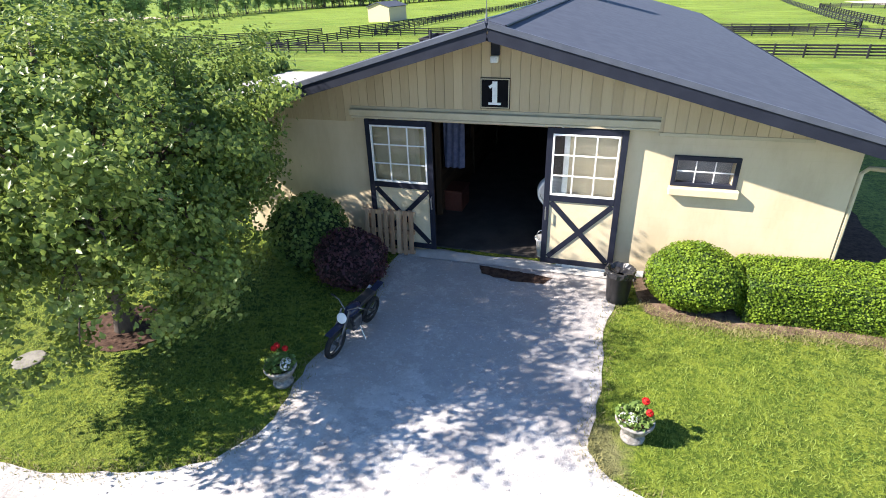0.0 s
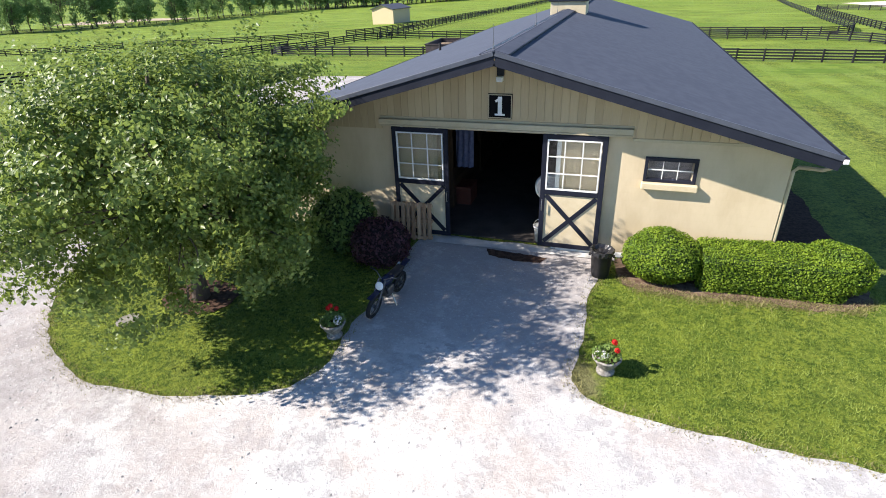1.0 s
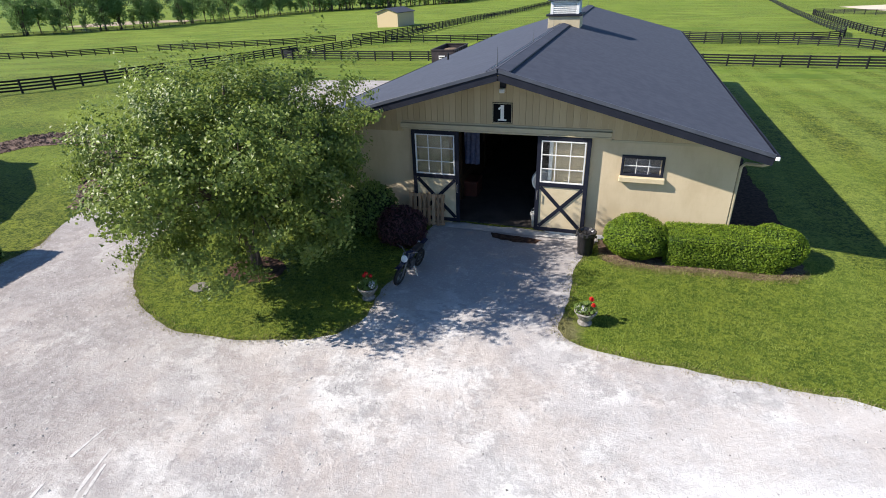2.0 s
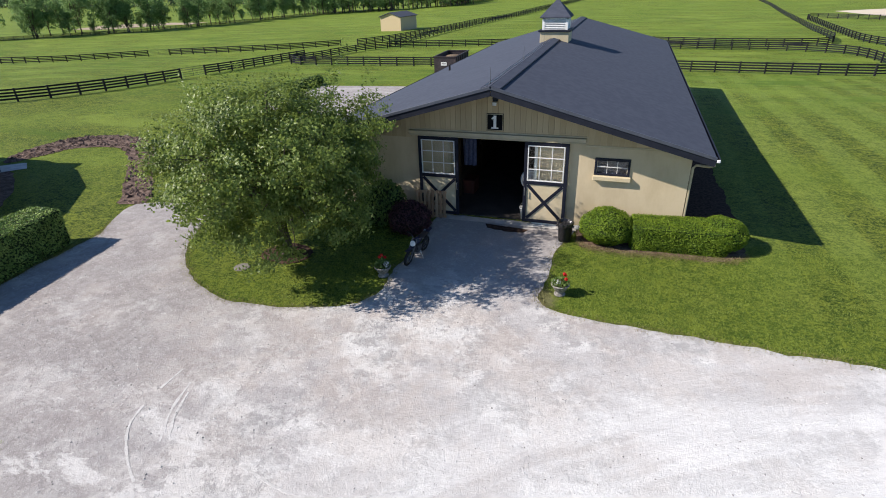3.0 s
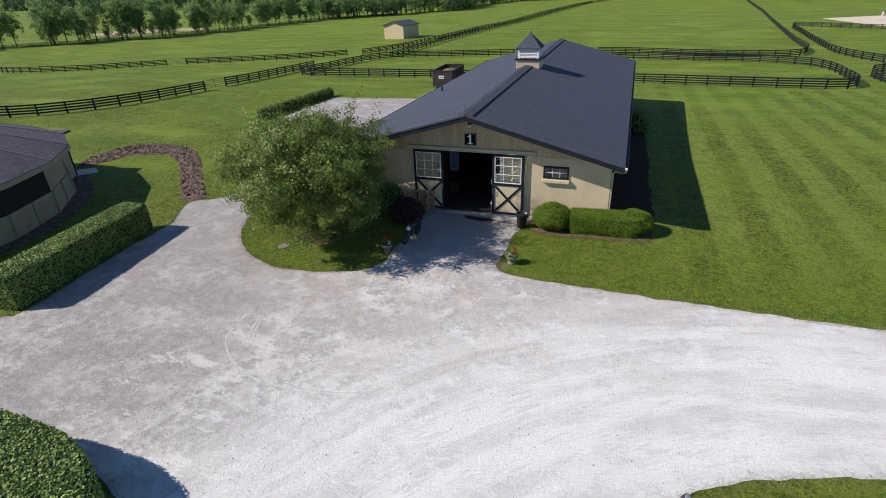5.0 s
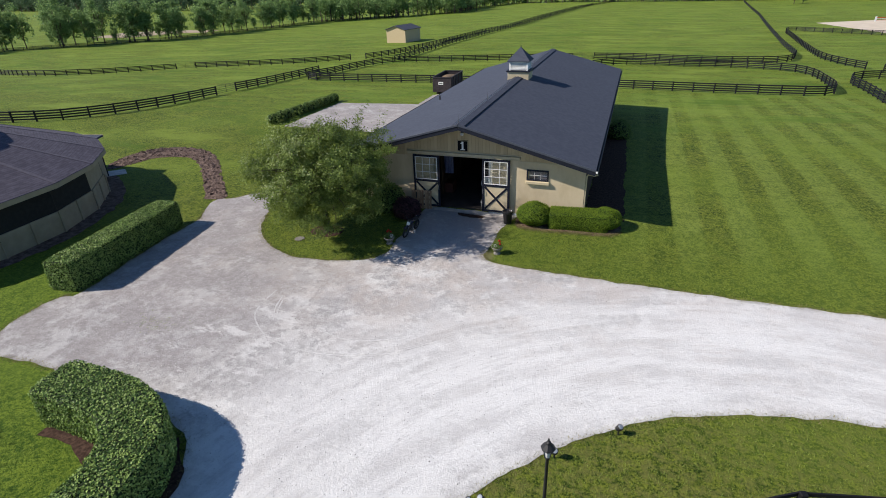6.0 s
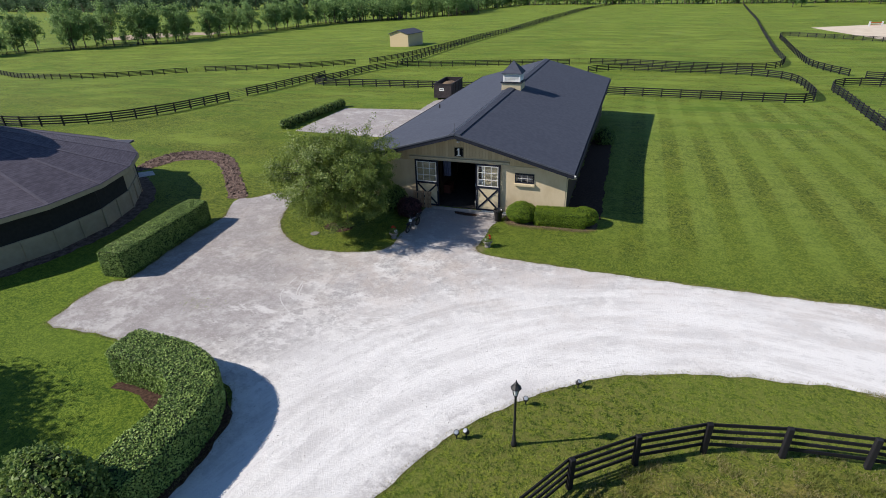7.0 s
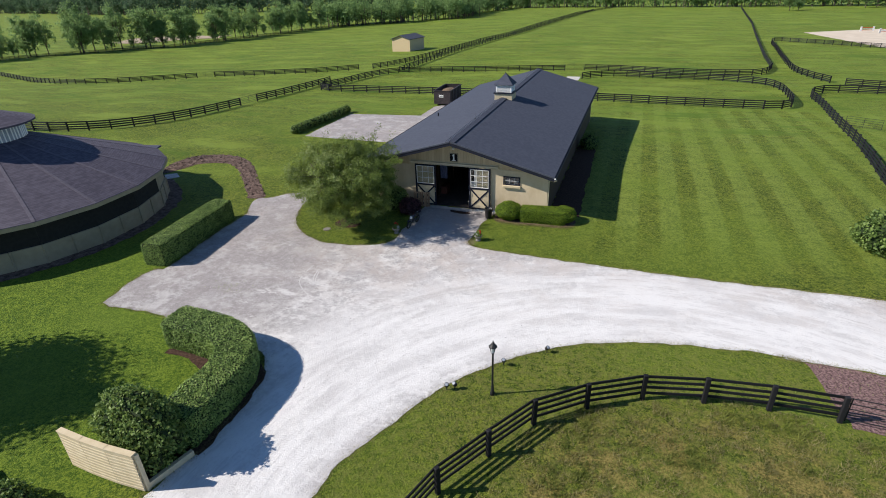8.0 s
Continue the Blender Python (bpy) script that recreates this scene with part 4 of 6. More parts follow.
# sliding doors: stiles, rails, panes above and a crossed panel below
def sliding_door(x0, x1, handle_x):
    y0, y1, z0, z1, mid = -0.15, -0.10, 0.14, 3.24, 1.72
    door = empty("sliding_door", Matrix.Identity(4), "navy and cream sliding barn door with nine panes and a crossed lower panel, slid open", "barn door", "barn doors")
    s = 0.125
    for lo, hi in (((x0, y0, z0), (x0 + s, y1, z1)), ((x1 - s, y0, z0), (x1, y1, z1)), ((x0 + s, y0, z0), (x1 - s, y1, z0 + s)), ((x0 + s, y0, z1 - s), (x1 - s, y1, z1)), ((x0 + s, y0, mid - 0.07), (x1 - s, y1, mid + 0.07))):
        part("stile" if hi[2] - lo[2] > 2 else "rail", boxes([(lo, hi)], 0.006), NAVY, door)
    part("panel", boxes([((x0 + s, y1 - 0.02, z0 + s), (x1 - s, y1 - 0.005, mid - 0.07))]), CREAM, door, "cream lower panel")
    a, b, c, d = x0 + s, x1 - s, z0 + s, mid - 0.07
    for p, q, lift in (((a, c), (b, d), 0.0), ((a, d), (b, c), 0.003)):
        bm = bmesh.new()
        beam(bm, (p[0] + 0.03, y0 + 0.025 - lift, p[1] + (0.03 if q[1] > p[1] else -0.03)), (q[0] - 0.03, y0 + 0.025 - lift, q[1] - (0.03 if q[1] > p[1] else -0.03)), 0.035, 0.11, 0, (0, 0, 1))
        part("brace", bm, NAVY, door)
    w0, w1, v0, v1 = x0 + s, x1 - s - 0.02, mid + 0.07, z1 - s
    bm = bmesh.new()
    f = 0.035
    for lo, hi in (((w0, y0 - 0.004, v0), (w0 + f, y1, v1)), ((w1 - f, y0 - 0.004, v0), (w1, y1, v1)), ((w0 + f, y0 - 0.004, v0), (w1 - f, y1, v0 + f)), ((w0 + f, y0 - 0.004, v1 - f), (w1 - f, y1, v1))):
        box(bm, lo, hi)
    part("sash", bm, WHITE, door, "white sash")
    for k in (1, 2):
        x, z = w0 + (w1 - w0) * k / 3, v0 + (v1 - v0) * k / 3
        part("muntin", boxes([((x - 0.013, y0 + 0.004, v0 + f), (x + 0.013, y0 + 0.028, v1 - f))]), WHITE, door)
        part("muntin", boxes([((w0 + f, y0 + 0.002, z - 0.013), (w1 - f, y0 + 0.026, z + 0.013))]), WHITE, door)
    for i in range(3):
        for j in range(3):
            part("pane", boxes([((w0 + (w1 - w0) * i / 3 + 0.014, y1 - 0.02, v0 + (v1 - v0) * j / 3 + 0.014), (w0 + (w1 - w0) * (i + 1) / 3 - 0.014, y1 - 0.016, v0 + (v1 - v0) * (j + 1) / 3 - 0.014))]), GLASS, door)
    for x in (x0 + 0.3, x1 - 0.3):
        part("hanger", boxes([((x - 0.03, y0 + 0.01, z1), (x + 0.03, y1 - 0.01, z1 + 0.05))], 0.004), METAL, door)
    bm = bmesh.new()
    tube(bm, [(handle_x, y0, 1.2), (handle_x, y0 - 0.06, 1.22), (handle_x, y0 - 0.06, 1.48), (handle_x, y0, 1.5)], [0.014] * 4, 6)
    part("handle", bm, METAL, door)
    return door


sliding_door(-4.1, -2.5, -2.56)
sliding_door(0.0, 1.58, 0.06)
part("jamb", boxes([((OPEN_E - 0.01, -0.02, 0), (OPEN_E + 0.1, 0.3, OPEN_TOP))], 0.005), WHITE, barn, "white door jamb")
part("jamb", boxes([((OPEN_W - 0.1, -0.02, 0), (OPEN_W + 0.01, 0.3, OPEN_TOP))], 0.005), TRIM, barn)

# apron, threshold and what lies on it
sheet("apron", [(-3.3, -0.42), (2.05, -0.34), (2.05, 0.02), (-3.3, 0.02)], CONCRETE, 0.035, "pale concrete apron at the barn door", "concrete slab")
part("footing", boxes([((OPEN_E + 0.12, -0.06, -0.05), (2.25, -0.003, 0.13))], 0.01), WHITE, barn, "whitewashed footing")
sheet("mud_patch", ragged([(-1.35, -0.45), (-0.2, -0.5), (0.35, -0.62), (0.2, -0.88), (-0.5, -0.95), (-1.2, -0.8)], 0.1, 0.09), MULCH, 0.024, "dark damp dirt in front of the threshold", "dirt")

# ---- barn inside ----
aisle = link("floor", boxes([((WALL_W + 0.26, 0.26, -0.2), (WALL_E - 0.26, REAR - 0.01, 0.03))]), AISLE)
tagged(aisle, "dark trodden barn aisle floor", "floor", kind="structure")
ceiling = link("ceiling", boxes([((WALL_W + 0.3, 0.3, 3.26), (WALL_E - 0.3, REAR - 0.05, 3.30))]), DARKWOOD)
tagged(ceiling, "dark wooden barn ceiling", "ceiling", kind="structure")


def stall_front(x, y, side):
    stall = empty("stall_front", pose(x, y, 0.03), "dark wooden stall front with a barred upper half", "stall", "stalls along the aisle")
    for i in range(6):
        part("plank", boxes([((-0.03, 0.05, 0.02 + i * 0.21), (0.03, 3.5, 0.22 + i * 0.21))], 0.004), DARKWOOD, stall)
    part("post", boxes([((-0.08, -0.08, 0), (0.08, 0.05, 3.2))], 0.008), DARKWOOD, stall)
    part("top_rail", boxes([((-0.05, 0.05, 2.3), (0.05, 3.5, 2.42))], 0.006), DARKWOOD, stall)
    for i in range(14):
        bm = bmesh.new()
        tube(bm, [(0, 0.2 + i * 0.24, 1.28), (0, 0.2 + i * 0.24, 2.31)], [0.012] * 2, 6)
        part("bar", bm, BLACK, stall)
    return stall


first_w, first_e = stall_front(-3.15, 2.2, -1), stall_front(0.75, 2.2, 1)
for k in range(1, 6):
    copy_thing(first_w, pose(-3.15, 2.2 + 3.6 * k, 0.03))
    copy_thing(first_e, pose(0.75, 2.2 + 3.6 * k, 0.03))


def drape(name, x, y, z, w, h, material, label):
    """Cloth hung in soft folds."""
    bm = bmesh.new()
    cols, rows = 14, 8
    for lay in (0, 1):
        g = [[bm.verts.new((w * (i / cols - 0.5), 0.045 * math.sin(i * 1.4 + j * 0.2) + 0.03 * lay, -h * j / rows)) for i in range(cols + 1)] for j in range(rows + 1)]
        for j in range(rows):
            for i in range(cols):
                bm.faces.new((g[j][i], g[j][i + 1], g[j + 1][i + 1], g[j + 1][i]))
    ob = link(name, bm, material, None, "", True)
    ob.matrix_world = pose(x, y, z)
    return tagged(ob, label, "blanket")


drape("horse_blanket", -2.65, 2.0, 2.75, 0.55, 1.25, CANVAS, "folded pale blue blanket hung beside the aisle")
tagged(link("post_board", boxes([((-3.12, 1.0, 0.03), (-2.92, 1.12, 3.2))], 0.008), DARKWOOD), "dark board standing against the inner wall", "board")
shelf = empty("tack_chest", pose(-2.85, 2.9, 0.03), "red-brown wooden tack chest in the aisle", "chest")
part("body", boxes([((-0.25, -0.4, 0), (0.25, 0.4, 0.55))], 0.01), plain("red_brown_wood", (0.09, 0.028, 0.02), (0.14, 0.045, 0.03), 5.0, 0.5), shelf)
part("lid", boxes([((-0.27, -0.42, 0.55), (0.27, 0.42, 0.61))], 0.01), plain("red_brown_lid", (0.10, 0.03, 0.022), (0.15, 0.05, 0.033), 5.0, 0.45), shelf)

# round drum fan and a white tub behind the open door
fan = empty("drum_fan", pose(0.1, 0.75, 0.03), "white round barn fan on a stand in the doorway", "fan")
bm = bmesh.new()
prof = [(0.33, -0.11), (0.36, -0.09), (0.36, 0.09), (0.33, 0.11), (0.31, 0.09), (0.31, -0.09)]
m = pose(0, 0, 1.5, 90, 0, 12)
rings = [[bm.verts.new(m @ Vector((r * math.cos(a), r * math.sin(a), z))) for a in np.linspace(0, 2 * math.pi, 28, endpoint=False)] for r, z in prof]
for i in range(6):
    for k in range(28):
        bm.faces.new((rings[i][k], rings[i][(k + 1) % 28], rings[(i + 1) % 6][(k + 1) % 28], rings[(i + 1) % 6][k]))
part("drum", bm, WHITE, fan, "white metal drum", True)
bm = bmesh.new()
for r in (0.08, 0.16, 0.24, 0.31):
    tube(bm, [m @ Vector((r * math.cos(a), r * math.sin(a), 0.1)) for a in np.linspace(0, 2 * math.pi, 25)], [0.006] * 25, 4, False)
part("grille", bm, WHITE, fan)
bm = bmesh.new()
lathe(bm, [(0.30, -0.02), (0.30, 0.0)], 24, m)
part("back_plate", bm, plain("pale_fan_back", (0.55, 0.56, 0.58), (0.65, 0.66, 0.68), 6.0), fan)
bm = bmesh.new()
tube(bm, [(0, 0, 0.03), (0, 0, 1.14)], [0.03, 0.03], 8)
part("pole", bm, METAL, fan)
bm = bmesh.new()
lathe(bm, [(0.24, 0.0), (0.24, 0.03), (0.05, 0.06)], 20)
part("base_plate", bm, METAL, fan)
tub = empty("feed_tub", pose(-0.02, 0.4, 0.03), "white plastic tub leaning by the door", "tub")
bm = bmesh.new()
lathe(bm, [(0.13, 0.0), (0.17, 0.42), (0.20, 0.44), (0.20, 0.47), (0.16, 0.47), (0.14, 0.2)], 20, pose(0, 0, 0.0))
part("body", bm, WHITE, tub, "", True)
bm = bmesh.new()
tube(bm, [(0.17 * math.cos(a), 0, 0.46 + 0.2 * math.sin(a)) for a in np.linspace(0, math.pi, 10)], [0.006] * 10, 5)
part("handle", bm, METAL, tub)


# ---- trees and hedges ----
def crown_points(center, radii, clumps, per, spread, seed, low=-1.0, hollow=0.5, lump=0.3, boughs=0, shoot=0.0, wild=0.5):
    """Leaf places in clumps through an uneven crown of several boughs, with gaps."""
    rng = np.random.default_rng(seed)
    boughs = boughs or 9
    heads = []
    for i in range(boughs):
        z = 1 - 2 * (i + 0.5) / boughs
        a = i * 2.39996 + rng.normal() * 0.25
        d = np.array([math.cos(a) * math.sqrt(1 - z * z), math.sin(a) * math.sqrt(1 - z * z), max(z, low)])
        heads.append((d * (0.60 + lump * (rng.random() - 0.5)), (0.42 + 0.25 * lump * rng.normal()) * (9 / boughs) ** 0.33))
    c, o = [], []
    while len(c) < clumps:
        head, size = heads[rng.integers(len(heads))]
        d = rng.normal(size=3)
        d /= np.linalg.norm(d)
        q = head + d * size * (hollow + (1 - hollow) * rng.random() ** 0.5) * (1 + 0.35 * noise.noise(Vector(d * 2.5 + head * 7)))
        if q[2] < low or np.linalg.norm(q) < 0.25:
            continue
        c.append(q)
        o.append(d * 0.6 + q / np.linalg.norm(q) * 0.6)
    c, o = np.array(c), np.array(o)
    mid = np.array(center) + c * np.array(radii)
    n = clumps * per
    p = np.repeat(mid, per, axis=0) + rng.normal(size=(n, 3)) * spread * np.array([1, 1, 0.7])
    if shoot:
        way = o / np.linalg.norm(o, axis=1)[:, None] + rng.normal(size=o.shape) * 0.35 + np.array([0, 0, 0.15])
        long = shoot * (0.4 + 1.2 * rng.random(len(c)) ** 2)
        p += np.repeat(way * long[:, None], per, axis=0) * rng.random((n, 1))
    nrm = np.repeat(o + rng.normal(size=o.shape) * 0.45, per, axis=0) * 0.8 + np.array([0, 0, 0.4]) + rng.normal(size=(n, 3)) * wild
    nrm /= np.linalg.norm(nrm, axis=1)[:, None]
    return mid, p, nrm


def limb(bm, a, b, r0, r1, bend, rng, sides=6):
    a, b = np.array(a), np.array(b)
    pts = []
    for t in np.linspace(0, 1, 6):
        w = math.sin(t * math.pi) * bend
        pts.append(a + (b - a) * t + np.array([rng.normal() * w * 0.3, rng.normal() * w * 0.3, w * 0.5]))
    tube(bm, pts, list(np.linspace(r0, r1, 6)), sides)


def tree(name, place, center, radii, clumps, per, leaf, spread, seed, trunk_r, fork, label, leaf_mat, low=-0.8, hollow=0.45, limbs=40, lump=0.3, narrow=0.4, boughs=0, shoot=0.0, wild=0.5):
    rng = np.random.default_rng(seed + 100)
    z = float(height(*place))
    owner = empty(name, pose(place[0], place[1], z), label, "tree")
    mid, p, nrm = crown_points(center, radii, clumps, per, spread, seed, low, hollow, lump, boughs, shoot, wild)
    bm = bmesh.new()
    c = np.array(center)
    base = [(0, 0, -0.05), (trunk_r * 0.3, 0.0, fork * 0.35), (trunk_r * -0.2, trunk_r * 0.3, fork * 0.7), (0.0, 0.0, fork)]
    tube(bm, base, [trunk_r * 1.35, trunk_r, trunk_r * 0.9, trunk_r * 0.8], 10)
    mains = []
    for k in range(6):
        a = 2 * math.pi * k / 6 + rng.random() * 0.6
        tip = c + np.array(radii) * np.array([0.5 * math.cos(a), 0.5 * math.sin(a), 0.15 + 0.35 * rng.random()])
        limb(bm, (0, 0, fork * (0.75 + 0.2 * rng.random())), tip, trunk_r * 0.6, trunk_r * 0.16, 0.5, rng, 7)
        mains.append(tip)
    limb(bm, (0, 0, fork * 0.95), c + np.array([0, 0, radii[2] * 0.7]), trunk_r * 0.7, trunk_r * 0.15, 0.3, rng, 7)
    for i in rng.choice(len(mid), min(limbs, len(mid)), replace=False):
        near = min(mains, key=lambda q: np.linalg.norm(q - mid[i]))
        start = np.array((0, 0, fork)) * 0.35 + near * 0.65
        limb(bm, start, mid[i], trunk_r * 0.2, trunk_r * 0.05, 0.2, rng, 5)
    part("trunk", bm, BARK, owner, "", True)
    mesh = leaf_mesh("crown", p, nrm, leaf * (0.65 + 0.7 * rng.random(len(p))), leaf_mat, narrow)
    ob = new("crown", mesh)
    ob.parent = owner
    return owner


tree("yard_tree", (-7.5, -4.65), (0.34, -0.05, 3.4), (4.5, 4.7, 3.15), 1500, 70, 0.092, 0.14, 3, 0.17, 1.3, "broad leafy crabapple tree standing on the lawn island", TREE_LEAF, low=-0.74, hollow=0.4, limbs=200, lump=0.4, boughs=52, narrow=0.36, shoot=0.38, wild=0.5)
tree("shade_tree", (-20.4, -27.4), (0.0, 0.0, 5.6), (3.9, 3.6, 2.8), 480, 50, 0.2, 0.5, 8, 0.2, 2.6, "tall leafy tree shading the lawn by the round pen", TREE_LEAF)


def sweep(path, width, high, rim=0.08, steps=5, flare=0.0):
    """A clipped hedge body along a plan line, with soft shoulders."""
    pts = rounded(path, steps) if len(path) > 2 else [Vector(path[0]).lerp(Vector(path[1]), k / 10) for k in range(11)]
    prof = [(-width / 2 + 0.05 + flare, 0.0), (-width / 2 + flare * 0.8, 0.3), (-width / 2 + 0.02, high - rim), (-width / 2 + rim, high - 0.02), (-width / 6, high), (width / 6, high), (width / 2 - rim, high - 0.02), (width / 2 - 0.02, high - rim), (width / 2 - flare * 0.8, 0.3), (width / 2 - 0.05 - flare, 0.0)]
    bm = bmesh.new()
    rings = []
    for i, p in enumerate(pts):
        d = (pts[min(i + 1, len(pts) - 1)] - pts[max(i - 1, 0)]).normalized()
        s = Vector((d.y, -d.x))
        ends = 0.9 if i in (0, len(pts) - 1) else 1.0
        ring = []
        for u, z in prof:
            q = Vector((p.x + s.x * u * ends, p.y + s.y * u * ends, z))
            j = noise.noise(q * 0.9) * 0.05 + noise.noise(q * 2.7) * 0.03
            ring.append(bm.verts.new((q.x + s.x * j, q.y + s.y * j, max(0.0, z + (j if z > 0.5 else 0)))))
        rings.append(ring)
    for a, b in zip(rings, rings[1:]):
        for k in range(len(prof) - 1):
            bm.faces.new((a[k], a[k + 1], b[k + 1], b[k]))
    bm.faces.new(rings[0])
    bm.faces.new(rings[-1][::-1])
    return bm


def hedge(path, width, high, label, leaf_mat=HEDGE_LEAF, per_m2=1100, size=0.064, flare=0.0, core=HEDGE_CORE):
    owner = empty("hedge", Matrix.Identity(4), label, "hedge")
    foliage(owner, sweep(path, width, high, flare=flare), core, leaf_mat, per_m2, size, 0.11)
    return owner


hedge([(-15.85, -13.55), (-16.75, -6.1)], 1.5, 1.42, "long clipped green hedge beside the gravel drive")
hedge([(-8.75, -19.15), (-7.2, -19.18), (-5.6, -19.4), (-4.45, -20.1), (-3.9, -21.3), (-3.8, -22.7), (-3.82, -24.4)], 1.62, 1.44, "clipped green hedge curving round the drive corner", flare=0.05)
hedge([(3.95, -0.76), (5.6, -0.64), (6.95, -0.58)], 1.25, 0.88, "bright green clipped hedge under the barn window", BUSH_LEAF, 2900, 0.042, core=BUSH_CORE)


def blob(center, radii, segs=20, lump=0.08, flat=-0.95):
    bm = bmesh.new()
    bmesh.ops.create_icosphere(bm, subdivisions=3, radius=1.0)
    for v in bm.verts:
        d = v.co.normalized()
        k = 1.0 + lump * noise.noise(d * 2.1 + Vector(center)) + lump * 0.5 * noise.noise(d * 5.0)
        v.co = Vector((center[0] + d.x * radii[0] * k, center[1] + d.y * radii[1] * k, max(0.0, center[2] + d.z * radii[2] * k)))
    return bm


def bush(name, center, radii, label, core, leaf, per_m2, size, jitter, lump=0.08, wild=0.8):
    owner = empty(name, Matrix.Translation((0, 0, float(height(center[0], center[1])))), label, "bush")
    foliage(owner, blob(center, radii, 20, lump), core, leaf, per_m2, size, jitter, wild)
    return owner


bush("round_bush", (3.14, -0.84, 0.57), (0.90, 0.80, 0.58), "bright green bush clipped into a dome by the barn wall", BUSH_CORE, BUSH_LEAF, 2900, 0.042, 0.14, 0.2)
bush("hedge_end_bush", (6.85, -0.42, 0.55), (0.72, 0.8, 0.48), "bright green clipped bush ending the hedge", BUSH_CORE, BUSH_LEAF, 2900, 0.042, 0.14, 0.14)
bush("plum_bush", (-3.95, -1.7, 0.48), (0.72, 0.8, 0.58), "dark plum-leaved bush in the shade by the drive", PLUM_CORE, PLUM_LEAF, 700, 0.07, 0.2, 0.2)
bush("shaded_bush", (-5.35, -1.1, 0.7), (0.95, 0.75, 0.85), "dark green rounded bush against the barn wall", HEDGE_CORE, SHRUB_LEAF, 600, 0.09, 0.22, 0.15)
bush("side_bush", (6.75, 19.3, 0.5), (0.85, 1.2, 0.7), "dark green bush in the shaded bed beside the barn", HEDGE_CORE, SHRUB_LEAF, 260, 0.13, 0.3, 0.25, 1.0)
bush("planter_shrub", (-4.4, -25.05, 1.35), (1.6, 0.75, 1.35), "loose green shrub behind the slatted wall", HEDGE_CORE, SHRUB_LEAF, 620, 0.105, 0.5, 0.45, 1.0)
bush("planter_shrub", (-6.8, -28.6, 0.4), (0.9, 0.8, 0.6), "loose green shrub in the entrance bed", HEDGE_CORE, SHRUB_LEAF, 620, 0.105, 0.5, 0.45, 1.0)
bush("lawn_shrub", (25.6, 0.4, 0.9), (1.6, 1.5, 1.15), "loose green shrub on the mown lawn", HEDGE_CORE, SHRUB_LEAF, 300, 0.16, 0.5, 0.3, 1.0)

# low hedge of separate bushes beside the parking pad
for k in range(11):
    t = k / 10
    x, y = -26.2 - 0.9 * t, 17.4 + 13.6 * t
    bush("pad_bush", (x, y, 0.45), (0.5, 0.66, 0.45), "dark green bush in the row beside the parking pad", HEDGE_CORE, SHRUB_LEAF, 200, 0.16, 0.2, 0.15)

# ---- round pen ----
PEN = Vector((-32.45, -10.7, 0))
pen = empty("round_pen", Matrix.Translation(PEN), "round covered horse pen with plum shingle roof and low tan wall", "round barn")
N, TURN = 20, radians(-6.8)
R_WALL, R_EAVE, Z_EAVE, R_CUP, Z_CUP = 10.6, 11.15, 2.92, 2.7, 6.05


def corner(r, k, z):
    a = TURN + 2 * math.pi * k / N
    return Vector((r * math.cos(a), r * math.sin(a), z))


